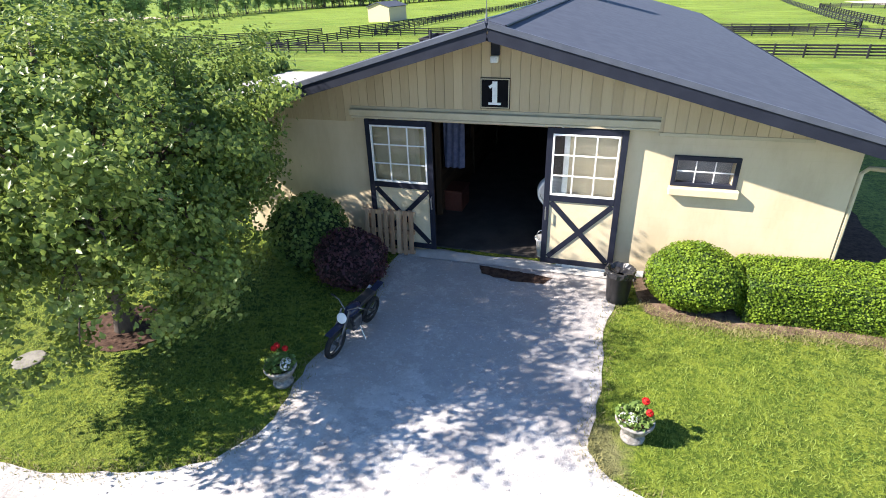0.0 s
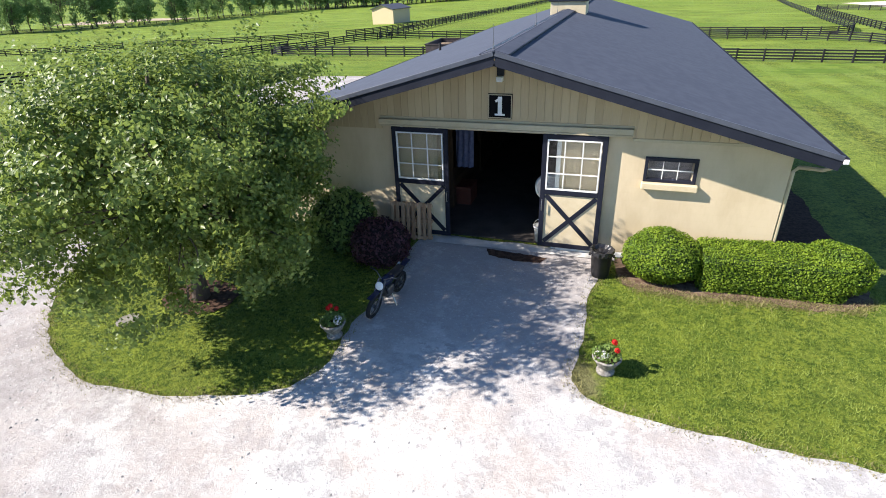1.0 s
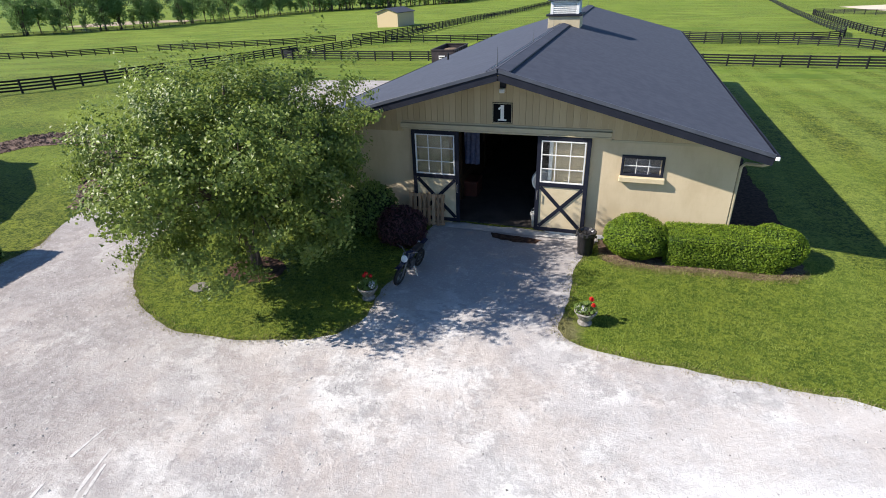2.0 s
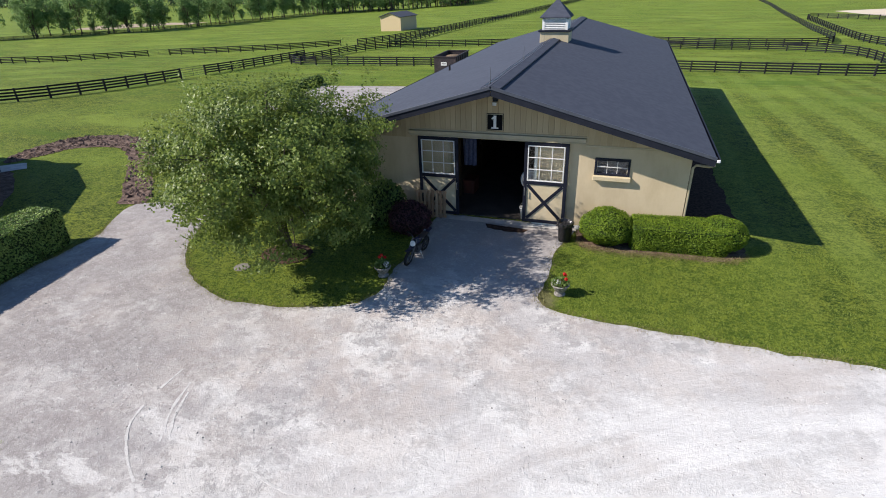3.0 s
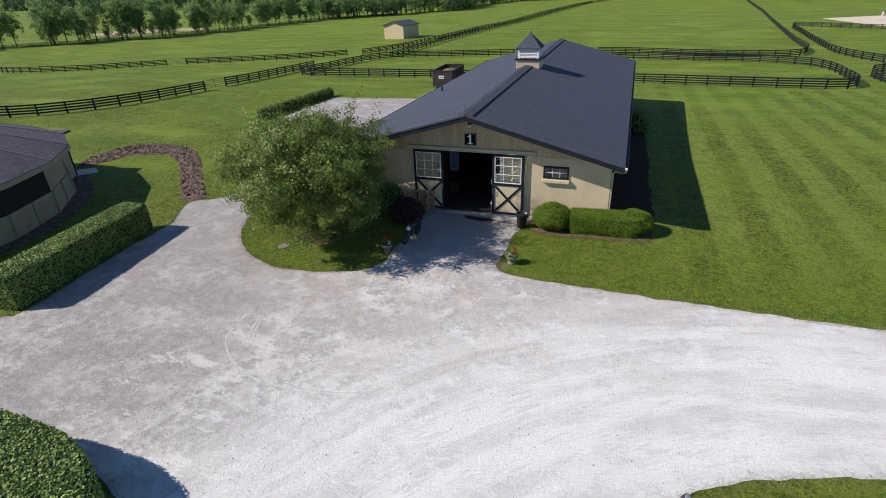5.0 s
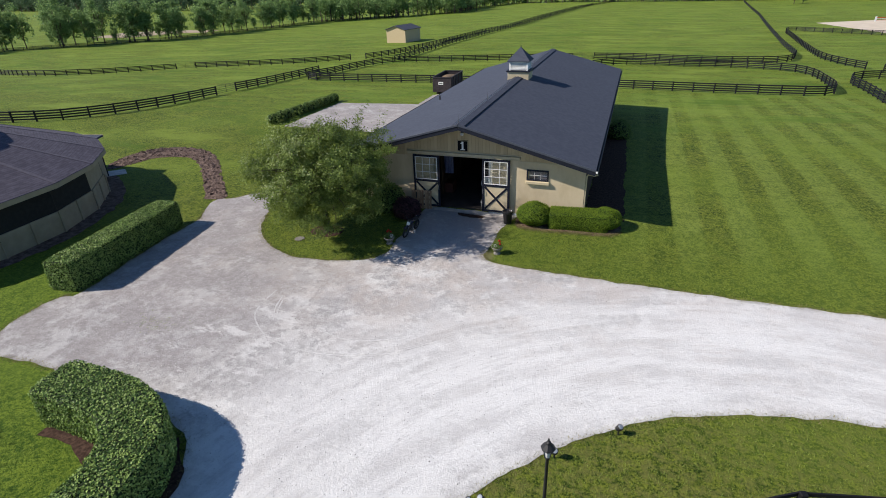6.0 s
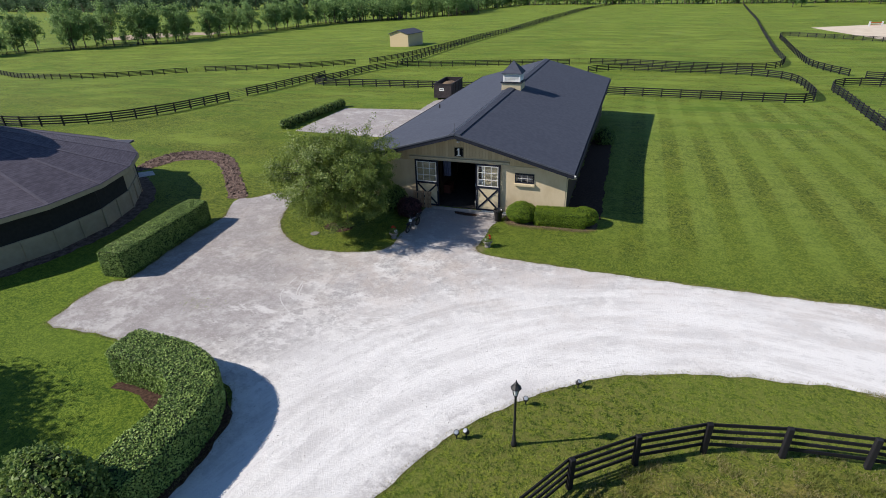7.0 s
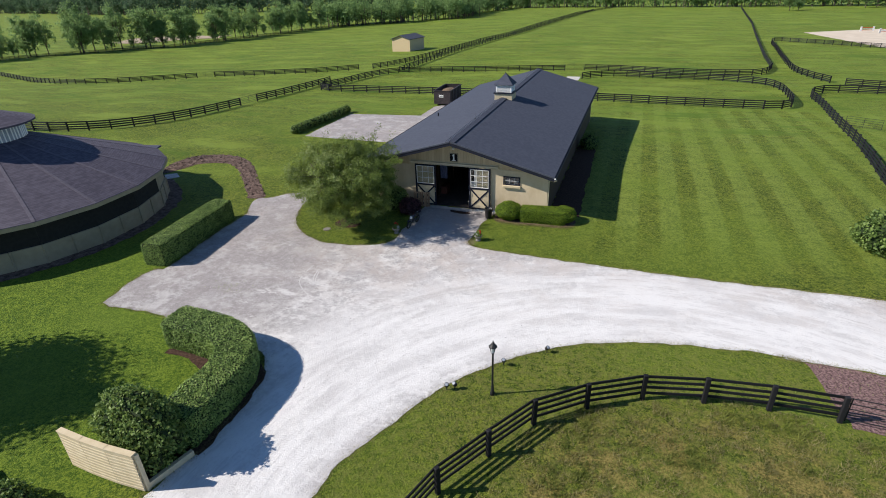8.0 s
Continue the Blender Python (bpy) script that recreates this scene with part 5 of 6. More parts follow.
for k in range(N):
    bm = bmesh.new()
    v = [bm.verts.new(c) for c in (corner(R_EAVE, k, Z_EAVE), corner(R_EAVE, k + 1, Z_EAVE), corner(R_CUP, k + 1, Z_CUP), corner(R_CUP, k, Z_CUP), corner(R_EAVE, k, Z_EAVE - 0.12), corner(R_EAVE, k + 1, Z_EAVE - 0.12), corner(R_CUP, k + 1, Z_CUP - 0.12), corner(R_CUP, k, Z_CUP - 0.12))]
    for q in ((0, 1, 2, 3), (4, 7, 6, 5), (0, 4, 5, 1), (2, 6, 7, 3)):
        bm.faces.new([v[i] for i in q])
    part("roof", bm, PURPLE, pen)
    bm = bmesh.new()
    beam(bm, corner(R_EAVE - 0.01, k, Z_EAVE - 0.16), corner(R_EAVE - 0.01, k + 1, Z_EAVE - 0.16), 0.05, 0.26)
    part("fascia", bm, PANEL, pen, "tan eaves board")
    bm = bmesh.new()
    beam(bm, corner(R_EAVE, k, Z_EAVE + 0.01), corner(R_CUP, k, Z_CUP + 0.01), 0.2, 0.012)
    part("hip_cap", bm, HIP, pen)
    # low wall in two boarded panels to a side
    for j in range(2):
        a = corner(R_WALL, k, 0).lerp(corner(R_WALL, k + 1, 0), j / 2 + 0.004)
        b = corner(R_WALL, k, 0).lerp(corner(R_WALL, k + 1, 0), (j + 1) / 2 - 0.004)
        bm = bmesh.new()
        beam(bm, a + Vector((0, 0, 0.62)), b + Vector((0, 0, 0.62)), 0.08, 1.25, 0.006)
        part("panel", bm, PANEL, pen)
        bm = bmesh.new()
        beam(bm, a * 1.006 + Vector((0, 0, 0.0)), a * 1.006 + Vector((0, 0, 1.27)), 0.1, 0.1, 0.008)
        part("batten", bm, PANEL, pen)
    bm = bmesh.new()
    beam(bm, corner(R_WALL - 0.12, k, -0.05), corner(R_WALL - 0.12, k, 3.0), 0.14, 0.14, 0.01)
    part("post", bm, BLACK, pen)
    # open bays get a sheet with the dark inside as its colour
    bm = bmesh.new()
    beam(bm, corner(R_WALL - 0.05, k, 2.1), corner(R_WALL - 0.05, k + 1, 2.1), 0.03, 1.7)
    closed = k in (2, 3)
    part("bay_infill", bm, PANEL if closed else BAY_SHADE, pen, "tan boarded bay beside the entrance" if closed else "near-black sheet across the open bay, inner shade in its colour")
    # lantern on top
    bm = bmesh.new()
    beam(bm, corner(R_CUP, k, Z_CUP + 0.5), corner(R_CUP, k + 1, Z_CUP + 0.5), 0.06, 1.1)
    part("lantern_panel", bm, CLEARSTORY, pen, "pale translucent lantern panel")
    bm = bmesh.new()
    for f in (0.0, 0.33, 0.66):
        q = corner(R_CUP + 0.02, k, 0).lerp(corner(R_CUP + 0.02, k + 1, 0), f)
        beam(bm, q + Vector((0, 0, Z_CUP - 0.05)), q + Vector((0, 0, Z_CUP + 1.08)), 0.08, 0.08)
    part("mullion", bm, WHITE, pen)
    bm = bmesh.new()
    t = bm.verts.new((0, 0, Z_CUP + 2.3))
    e0, e1 = bm.verts.new(corner(3.55, k, Z_CUP + 1.12)), bm.verts.new(corner(3.55, k + 1, Z_CUP + 1.12))
    l0, l1 = bm.verts.new(corner(3.55, k, Z_CUP + 1.0)), bm.verts.new(corner(3.55, k + 1, Z_CUP + 1.0))
    u = bm.verts.new((0, 0, Z_CUP + 2.1))
    bm.faces.new((e0, e1, t))
    bm.faces.new((l1, l0, u))
    bm.faces.new((l0, l1, e1, e0))
    part("lantern_roof", bm, PURPLE, pen)
# entrance porch: a flat roof on two posts, with a boarded side
bm = bmesh.new()
prism(bm, [(5.1, 8.5), (3.95, 11.15), (0.6, 10.5), (1.5, 8.0)], 2.74, 2.86)
part("porch_roof", bm, SLATE, pen, "flat grey porch roof")
bm = bmesh.new()
beam(bm, (3.97, 11.18, 2.79), (0.6, 10.53, 2.79), 0.03, 0.18)
part("porch_fascia", bm, PANEL, pen, "tan porch edge board")
for px, py in ((4.15, 10.4), (1.1, 10.2)):
    bm = bmesh.new()
    beam(bm, (px, py, 0), (px, py, 2.74), 0.13, 0.13, 0.01)
    part("porch_post", bm, FASCIA, pen)
bm = bmesh.new()
beam(bm, (4.9, 9.1, 1.3), (4.2, 10.33, 1.3), 0.06, 2.6)
part("porch_wall", bm, PANEL, pen)
sheet("porch_slab", [(-28.3, -0.6), (-27.3, 0.5), (-28.4, 1.3), (-29.6, 0.3)], CONCRETE, 0.03, "pale concrete slab at the pen door", "concrete slab")
sheet("pen_floor", [(PEN.x + 10.3 * math.cos(a), PEN.y + 10.3 * math.sin(a)) for a in np.linspace(0, 2 * math.pi, 36, endpoint=False)], DIRT, 0.03, "soft brown footing inside the round pen", "footing")
sheet("pen_verge", ragged([(PEN.x + 11.6 * math.cos(a), PEN.y + 11.6 * math.sin(a)) for a in np.linspace(0, 2 * math.pi, 40, endpoint=False)], 0.4, 0.15), TRACK, 0.016, "dark bare soil along the round pen wall", "soil")

# ---- small things in the yard ----
def street_lamp(x, y):
    lamp = empty("lamp_post", pose(x, y, 0), "black lantern lamp post on the lawn", "lamp post")
    bm = bmesh.new()
    lathe(bm, [(0.10, 0), (0.10, 0.1), (0.07, 0.16), (0.06, 0.4), (0.042, 0.46), (0.038, 2.0), (0.055, 2.04), (0.03, 2.08)], 14)
    part("post", bm, BLACK, lamp, "", True)
    bm = bmesh.new()
    lathe(bm, [(0.05, 2.08), (0.075, 2.12), (0.12, 2.36), (0.115, 2.37)], 8)
    part("glass", bm, LAMP_GLASS, lamp)
    for k in range(4):
        a = math.pi / 4 + k * math.pi / 2
        bm = bmesh.new()
        beam(bm, (0.08 * math.cos(a), 0.08 * math.sin(a), 2.1), (0.13 * math.cos(a), 0.13 * math.sin(a), 2.37), 0.016, 0.016)
        part("glazing_bar", bm, BLACK, lamp)
    bm = bmesh.new()
    lathe(bm, [(0.17, 2.36), (0.17, 2.38), (0.07, 2.5), (0.06, 2.54), (0.02, 2.58), (0.025, 2.62), (0.004, 2.68)], 8)
    part("cap", bm, BLACK, lamp)
    return lamp


street_lamp(6.45, -18.4)


def spot(x, y, turn):
    s = empty("spotlight", pose(x, y, 0, 0, 0, turn), "small ground spotlight with a pale lens at the lawn edge", "spotlight", "lawn spotlights")
    bm = bmesh.new()
    tube(bm, [(0, 0, -0.02), (0, 0, 0.16)], [0.02, 0.02], 8)
    part("stake", bm, BLACK, s)
    bm = bmesh.new()
    lathe(bm, [(0.05, -0.09), (0.085, -0.06), (0.095, 0.09), (0.08, 0.1)], 14, pose(0, 0, 0.25, 30))
    part("housing", bm, BLACK, s, "", True)
    bm = bmesh.new()
    lathe(bm, [(0.075, 0.1), (0.07, 0.11), (0.03, 0.115)], 14, pose(0, 0, 0.25, 30))
    part("lens", bm, CLEARSTORY, s, "pale lens")
    return s


first = spot(4.62, -18.7, 20)
for x, y, r in ((4.92, -18.55, -40), (6.46, -16.5, 10), (8.1, -15.1, 60)):
    copy_thing(first, pose(x, y, 0, 0, 0, r))


def urn(x, y, label, turn, whites):
    owner = empty("flower_urn", pose(x, y, 0, 0, 0, turn), label, "planter", "urns by the drive")
    bm = bmesh.new()
    lathe(bm, [(0.20, 0.0), (0.21, 0.05), (0.14, 0.09), (0.12, 0.13), (0.20, 0.2), (0.27, 0.32), (0.31, 0.40), (0.33, 0.41), (0.33, 0.46), (0.29, 0.46), (0.26, 0.40)], 24)
    for v in bm.verts:
        if 0.15 < v.co.z < 0.4:
            k = 1 + 0.05 * math.cos(8 * math.atan2(v.co.y, v.co.x))
            v.co.x, v.co.y = v.co.x * k, v.co.y * k
    part("bowl", bm, STONE, owner, "weathered pale stone bowl", True)
    bm = bmesh.new()
    lathe(bm, [(0.27, 0.38), (0.26, 0.42)], 20)
    part("soil", bm, MULCH, owner)
    n = 280
    a, r = RNG.random(n) * 2 * math.pi, np.sqrt(RNG.random(n)) * 0.32
    p = np.stack([r * np.cos(a), r * np.sin(a), 0.44 + RNG.random(n) * 0.26 * (1.2 - r / 0.4)], axis=1)
    nn = unit_vectors(n) + [0, 0, 0.8]
    nn /= np.linalg.norm(nn, axis=1)[:, None]
    ob = new("leaves", leaf_mesh("leaves", p, nn, 0.07 + 0.04 * RNG.random(n), SHRUB_LEAF))
    ob.parent = owner
    for k, (fx, fy, fz) in enumerate(((0.12, 0.02, 0.86), (0.2, -0.1, 0.72), (0.14, 0.1, 0.78))):
        bm = bmesh.new()
        tube(bm, [(fx * 0.4, fy * 0.4, 0.45), (fx, fy, fz)], [0.006, 0.005], 5)
        part("stem", bm, SHRUB_LEAF, owner)
        d = unit_vectors(70)
        q = np.array([fx, fy, fz]) + d * 0.055
        ob = new("bloom", leaf_mesh("bloom", q, d, np.full(70, 0.045), PETAL_RED))
        ob.parent = owner
        ob["label"] = "scarlet geranium bloom"
    d = unit_vectors(whites)
    q = np.array([-0.12, -0.16, 0.58]) + d * np.array([0.16, 0.1, 0.1])
    ob = new("white_bloom", leaf_mesh("white_bloom", q, d, np.full(whites, 0.04), PETAL_WHITE))
    ob.parent = owner
    ob["label"] = "small white flowers"
    owner.scale = (0.82, 0.82, 0.82)
    return owner


urn(2.02, -4.85, "stone urn with red geraniums on the sunny lawn", 0, 60)
urn(-3.55, -5.2, "stone urn with red geraniums shaded by the tree", 110, 130)

# rubbish bin with a liner
bin_ = empty("rubbish_bin", pose(1.72, -1.14, 0) @ Matrix.Scale(0.92, 4), "black plastic rubbish bin with a loose liner by the barn door", "bin")
bm = bmesh.new()
lathe(bm, [(0.22, 0.0), (0.235, 0.02), (0.285, 0.74), (0.31, 0.75), (0.31, 0.79), (0.27, 0.79), (0.21, 0.1)], 24)
part("body", bm, BLACK_PLASTIC, bin_, "", True)
bm = bmesh.new()
rings = []
for r, z in ((0.30, 0.66), (0.318, 0.74), (0.315, 0.805), (0.28, 0.81), (0.22, 0.72), (0.08, 0.66)):
    rings.append([bm.verts.new((r * (1 + 0.05 * math.sin(k * 2.3 + z * 9)) * math.cos(2 * math.pi * k / 28), r * (1 + 0.05 * math.sin(k * 2.3 + z * 9)) * math.sin(2 * math.pi * k / 28), z + 0.01 * math.sin(k * 1.7))) for k in range(28)])
for a, b in zip(rings, rings[1:]):
    for k in range(28):
        bm.faces.new((a[k], a[(k + 1) % 28], b[(k + 1) % 28], b[k]))
part("liner", bm, plain("shiny_black_liner", (0.012, 0.012, 0.014), (0.03, 0.03, 0.033), 9.0, 0.2), bin_, "crumpled glossy black liner")
for s in (-1, 1):
    part("handle", boxes([((s * 0.31 - 0.03, -0.07, 0.6), (s * 0.31 + 0.03, 0.07, 0.64))], 0.01), BLACK_PLASTIC, bin_)

# wooden pallet leaning on the open door
pal = empty("pallet", pose(-3.6, -0.42, 0.02, -6, 0, 3), "rough wooden pallet leaning upright beside the barn door", "pallet")
for x in (-0.58, 0.0, 0.55):
    part("stringer", boxes([((-0.62, 0.02, 0.04 + (x + 0.58) * 0.85), (0.62, 0.1, 0.13 + (x + 0.58) * 0.85))], 0.005), PALLET, pal)
for i, x in enumerate(np.linspace(-0.56, 0.56, 8)):
    lo = (0.0, 0.03, 0.01, 0.05)[i % 4]
    part("slat", boxes([((x - 0.052, -0.004, lo), (x + 0.048, 0.017, 1.12 - 0.01 * (i % 2)))], 0.003), PALLET, pal)
for i, x in enumerate(np.linspace(-0.5, 0.5, 5)):
    part("slat", boxes([((x - 0.05, 0.103, 0.01), (x + 0.05, 0.122, 1.11))], 0.003), PALLET, pal)


# dirt bike on its stand
def dirt_bike(m):
    bike = empty("motorcycle", m, "dark blue dirt motorcycle parked on its stand at the drive edge", "motorcycle")
    for name, x, r in (("front_wheel", 0.66, 0.33), ("rear_wheel", -0.66, 0.31)):
        wheel = new(name)
        wheel.parent = bike
        wheel.matrix_basis = pose(x, 0, r, 90)
        bm = bmesh.new()
        circ = [(r - 0.05 + 0.05 * math.cos(a), 0.055 * math.sin(a)) for a in np.linspace(0, 2 * math.pi, 10, endpoint=False)]
        rings = [[bm.verts.new((q * math.cos(b), q * math.sin(b), z)) for b in np.linspace(0, 2 * math.pi, 28, endpoint=False)] for q, z in circ]
        for i in range(10):
            for k in range(28):
                bm.faces.new((rings[i][k], rings[i][(k + 1) % 28], rings[(i + 1) % 10][(k + 1) % 28], rings[(i + 1) % 10][k]))
        part("tyre", bm, RUBBER, wheel, "", True)
        bm = bmesh.new()
        tube(bm, [((r - 0.1) * math.cos(b), (r - 0.1) * math.sin(b), 0) for b in np.linspace(0, 2 * math.pi, 29)], [0.018] * 29, 6, False)
        lathe(bm, [(0.04, -0.06), (0.04, 0.06)], 10)
        for k in range(12):
            b = k * math.pi / 6
            tube(bm, [(0.04 * math.cos(b), 0.04 * math.sin(b), 0.03 * (-1) ** k), ((r - 0.1) * math.cos(b), (r - 0.1) * math.sin(b), 0)], [0.004] * 2, 4)
        part("rim", bm, GUNMETAL, wheel)
    for s in (-1, 1):
        bm = bmesh.new()
        tube(bm, [(0.66, s * 0.09, 0.33), (0.5, s * 0.09, 0.72), (0.38, s * 0.09, 1.0)], [0.028, 0.024, 0.022], 8)
        part("fork_leg", bm, GUNMETAL, bike)
        bm = bmesh.new()
        tube(bm, [(-0.66, s * 0.1, 0.31), (-0.15, s * 0.09, 0.4)], [0.022, 0.026], 6)
        part("swingarm", bm, BLACK, bike)
        bm = bmesh.new()
        tube(bm, [(0.36, s * 0.03, 0.98), (0.3, s * 0.22, 1.1), (0.26, s * 0.38, 1.1)], [0.013] * 3, 6)
        part("handlebar", bm, GUNMETAL, bike)
        bm = bmesh.new()
        tube(bm, [(0.27, s * 0.3, 1.1), (0.25, s * 0.42, 1.1)], [0.02] * 2, 8)
        part("grip", bm, RUBBER, bike)
        bm = bmesh.new()
        tube(bm, [(0.34, s * 0.03, 0.9), (0.2, s * 0.1, 0.5), (-0.1, s * 0.1, 0.35), (-0.25, s * 0.09, 0.6), (-0.55, s * 0.08, 0.78)], [0.018] * 5, 6)
        part("frame_tube", bm, BLACK, bike)
    part("engine", boxes([((-0.12, -0.12, 0.32), (0.18, 0.12, 0.62))], 0.03), plain("grey_engine", (0.08, 0.08, 0.085), (0.16, 0.16, 0.165), 12.0, 0.5, 0.6), bike)
    part("tank", blob((0.12, 0, 0.84), (0.26, 0.14, 0.13), 20, 0.0), DARKBLUE, bike, "dark blue fuel tank", True)
    part("seat", boxes([((-0.62, -0.11, 0.8), (-0.02, 0.11, 0.9))], 0.03), VINYL, bike)
    bm = bmesh.new()
    beam(bm, (0.42, 0, 0.72), (0.95, 0, 0.72), 0.13, 0.02)
    part("front_mudguard", bm, DARKBLUE, bike)
    bm = bmesh.new()
    beam(bm, (-0.5, 0, 0.82), (-0.98, 0, 0.88), 0.14, 0.02)
    part("rear_mudguard", bm, DARKBLUE, bike)
    bm = bmesh.new()
    lathe(bm, [(0.105, -0.012), (0.11, 0.0), (0.09, 0.02), (0.03, 0.028)], 18, pose(0.5, 0, 0.86, 0, 70, 0))
    part("headlight", bm, WHITE, bike, "round white headlight mask")
    bm = bmesh.new()
    tube(bm, [(0.15, -0.14, 0.42), (-0.15, -0.16, 0.4), (-0.45, -0.15, 0.62), (-0.82, -0.15, 0.78)], [0.022, 0.025, 0.045, 0.045], 8)
    part("exhaust", bm, METAL, bike)
    bm = bmesh.new()
    tube(bm, [(-0.05, 0.1, 0.36), (-0.02, 0.34, 0.0)], [0.014] * 2, 6)
    part("stand", bm, METAL, bike)
    return bike


dirt_bike(pose(-2.98, -3.74, 0.012, -12, 0, -97) @ Matrix.Scale(0.9, 4))

# utility cover in the lawn
cover = empty("utility_cover", pose(-8.44, -5.94, 0), "round weathered concrete cover set in the lawn", "cover")
bm = bmesh.new()
lathe(bm, [(0.27, -0.05), (0.27, 0.025), (0.25, 0.035), (0.05, 0.038)], 24)
part("lid", bm, plain("stained_concrete", (0.11, 0.10, 0.085), (0.22, 0.205, 0.18), 6.0, 0.95, 0, 0.5, 40.0), cover)

# slatted wall of the entrance bed
sw = empty("slatted_wall", Matrix.Identity(4), "cream slatted wooden wall beside the entrance shrubs", "wall")
a, b = Vector((-6.72, -26.3, 0)), Vector((-3.34, -26.36, 0))
sag = Vector((0.0, -0.07, 0))
spots = [a.lerp(b, t) + sag * math.sin(math.pi * t) for t in np.linspace(0, 1, 4)]
for i in range(11):
    z = 0.04 + i * 0.145
    for p, q in zip(spots, spots[1:]):
        bm = bmesh.new()
        beam(bm, p + Vector((0, 0, z + 0.065)), q + Vector((0, 0, z + 0.065)), 0.05, 0.122, 0.01)
        part("board", bm, CREAM, sw)
bm = bmesh.new()
for p, q in zip(spots, spots[1:]):
    beam(bm, p + Vector((-0.01, 0.06, 1.655)), q + Vector((0.01, 0.06, 1.655)), 0.2, 0.05)
part("cap", bm, CREAM, sw, "flat cream cap")
for q in spots:
    bm = bmesh.new()
    beam(bm, q + Vector((0, 0.11, -0.05)), q + Vector((0, 0.11, 1.62)), 0.14, 0.14, 0.008)
    part("post", bm, CREAM, sw)
kerb = empty("planter_kerb", Matrix.Identity(4), "low cream timber edge of the entrance bed", "kerb")
bm = bmesh.new()
beam(bm, (-3.38, -26.25, 0.12), (-2.95, -24.6, 0.12), 0.16, 0.26, 0.01)
part("timber", bm, CREAM, kerb)
bm = bmesh.new()
beam(bm, (-9.6, -27.6, 0.25), (-6.9, -28.4, 0.25), 0.2, 0.5, 0.01)
part("timber", bm, CREAM, kerb)
sheet("entrance_bed", ragged([(-7.0, -25.7), (-3.4, -26.1), (-3.0, -24.6), (-4.6, -23.9), (-6.4, -24.6)], 0.2, 0.08), MULCH, 0.018, "bark mulch under the entrance shrubs", "mulch")
sheet("hedge_bed", ragged([(-4.3, -19.0), (-3.2, -20.0), (-2.75, -21.8), (-2.75, -24.6), (-3.5, -24.6), (-3.6, -22.0), (-4.6, -20.2)], 0.15, 0.1), MULCH, 0.022, "dark bark mulch at the foot of the curving hedge", "mulch")
sheet("hedge_bed", ragged([(-8.6, -20.2), (-7.2, -20.25), (-6.3, -20.6), (-5.6, -21.2), (-4.7, -20.2), (-8.0, -18.6)], 0.2, 0.1), MULCH, 0.018, "bark mulch along the inside of the hedge", "mulch")

# ---- behind the barn ----
dump = empty("dump_container", pose(-16.1, 39.8, float(height(-16.1, 39.8)), 0, 0, 2), "dark plum-brown steel muck container heaped with straw", "container")
bm = bmesh.new()
W, L, T = 1.25, 5.9, 2.05
for lo, hi in (((-W, 0, 0.25), (W, L, 0.35)), ((-W, 0, 0.35), (-W + 0.06, L, T)), ((W - 0.06, 0, 0.35), (W, L, T)), ((-W + 0.06, 0, 0.35), (W - 0.06, 0.06, T)), ((-W + 0.06, L - 0.06, 0.35), (W - 0.06, L, T))):
    box(bm, lo, hi)
part("body", bm, RUST, dump)
for k in range(7):
    for s in (-1, 1):
        y = 0.4 + k * 0.82
        part("rib", boxes([((s * (W + 0.04) - 0.04, y - 0.05, 0.3), (s * (W + 0.04) + 0.04, y + 0.05, T))]), RUST, dump)
bm = bmesh.new()
for lo, hi in (((-W - 0.08, -0.06, T), (-W + 0.08, L + 0.06, T + 0.1)), ((W - 0.08, -0.06, T), (W + 0.08, L + 0.06, T + 0.1)), ((-W, -0.06, T), (W, 0.1, T + 0.1)), ((-W, L - 0.1, T), (W, L + 0.06, T + 0.1))):
    box(bm, lo, hi)
part("rim", bm, RUST, dump)
part("muck", blob((0, 2.9, 1.35), (1.1, 2.75, 0.62), 20, 0.2), MANURE, dump, "heaped straw and muck")
part("label_plate", boxes([((-0.45, -0.03, 1.2), (0.2, -0.01, 1.55))]), WHITE, dump, "white label with unreadable writing")
part("label_line", boxes([((-0.37, -0.036, 1.33), (0.12, -0.032, 1.42))]), BLACK, dump)
for s in (-1, 1):
    part("skid", boxes([((s * 0.7 - 0.08, 0.1, -0.05), (s * 0.7 + 0.08, L - 0.1, 0.25))]), RUST, dump)

SHED = (-62.0, 124.1)
shed = empty("field_shed", pose(*SHED, float(height(*SHED)), 0, 0, -9), "small tan run-in shed with dark roof in the pasture", "shed")
for y0, y1 in ((0.0, 0.15), (8.35, 8.5)):
    bm = bmesh.new()
    v = [[bm.verts.new((x, y, z)) for x, z in ((0, -0.4), (6.4, -0.4), (6.4, 3.6), (3.2, 4.6), (0, 3.6))] for y in (y0, y1)]
    bm.faces.new(v[0])
    bm.faces.new(v[1][::-1])
    for k in range(5):
        bm.faces.new((v[0][k], v[1][k], v[1][(k + 1) % 5], v[0][(k + 1) % 5]))
    part("gable_wall", bm, SIDING, shed)
part("side_wall", boxes([((0, 0.15, -0.4), (0.15, 8.35, 3.6))]), SIDING, shed)
part("side_wall", boxes([((6.25, 0.15, -0.4), (6.4, 8.35, 3.6))]), SIDING, shed)
for side in (-1, 1):
    bm = bmesh.new()
    beam(bm, (3.2 + side * 1.74, -0.4, 4.13), (3.2 + side * 1.74, 8.9, 4.13), 3.72, 0.14, 0, (side * 0.3125, 0, 1))
    part("roof", bm, SLATE, shed)

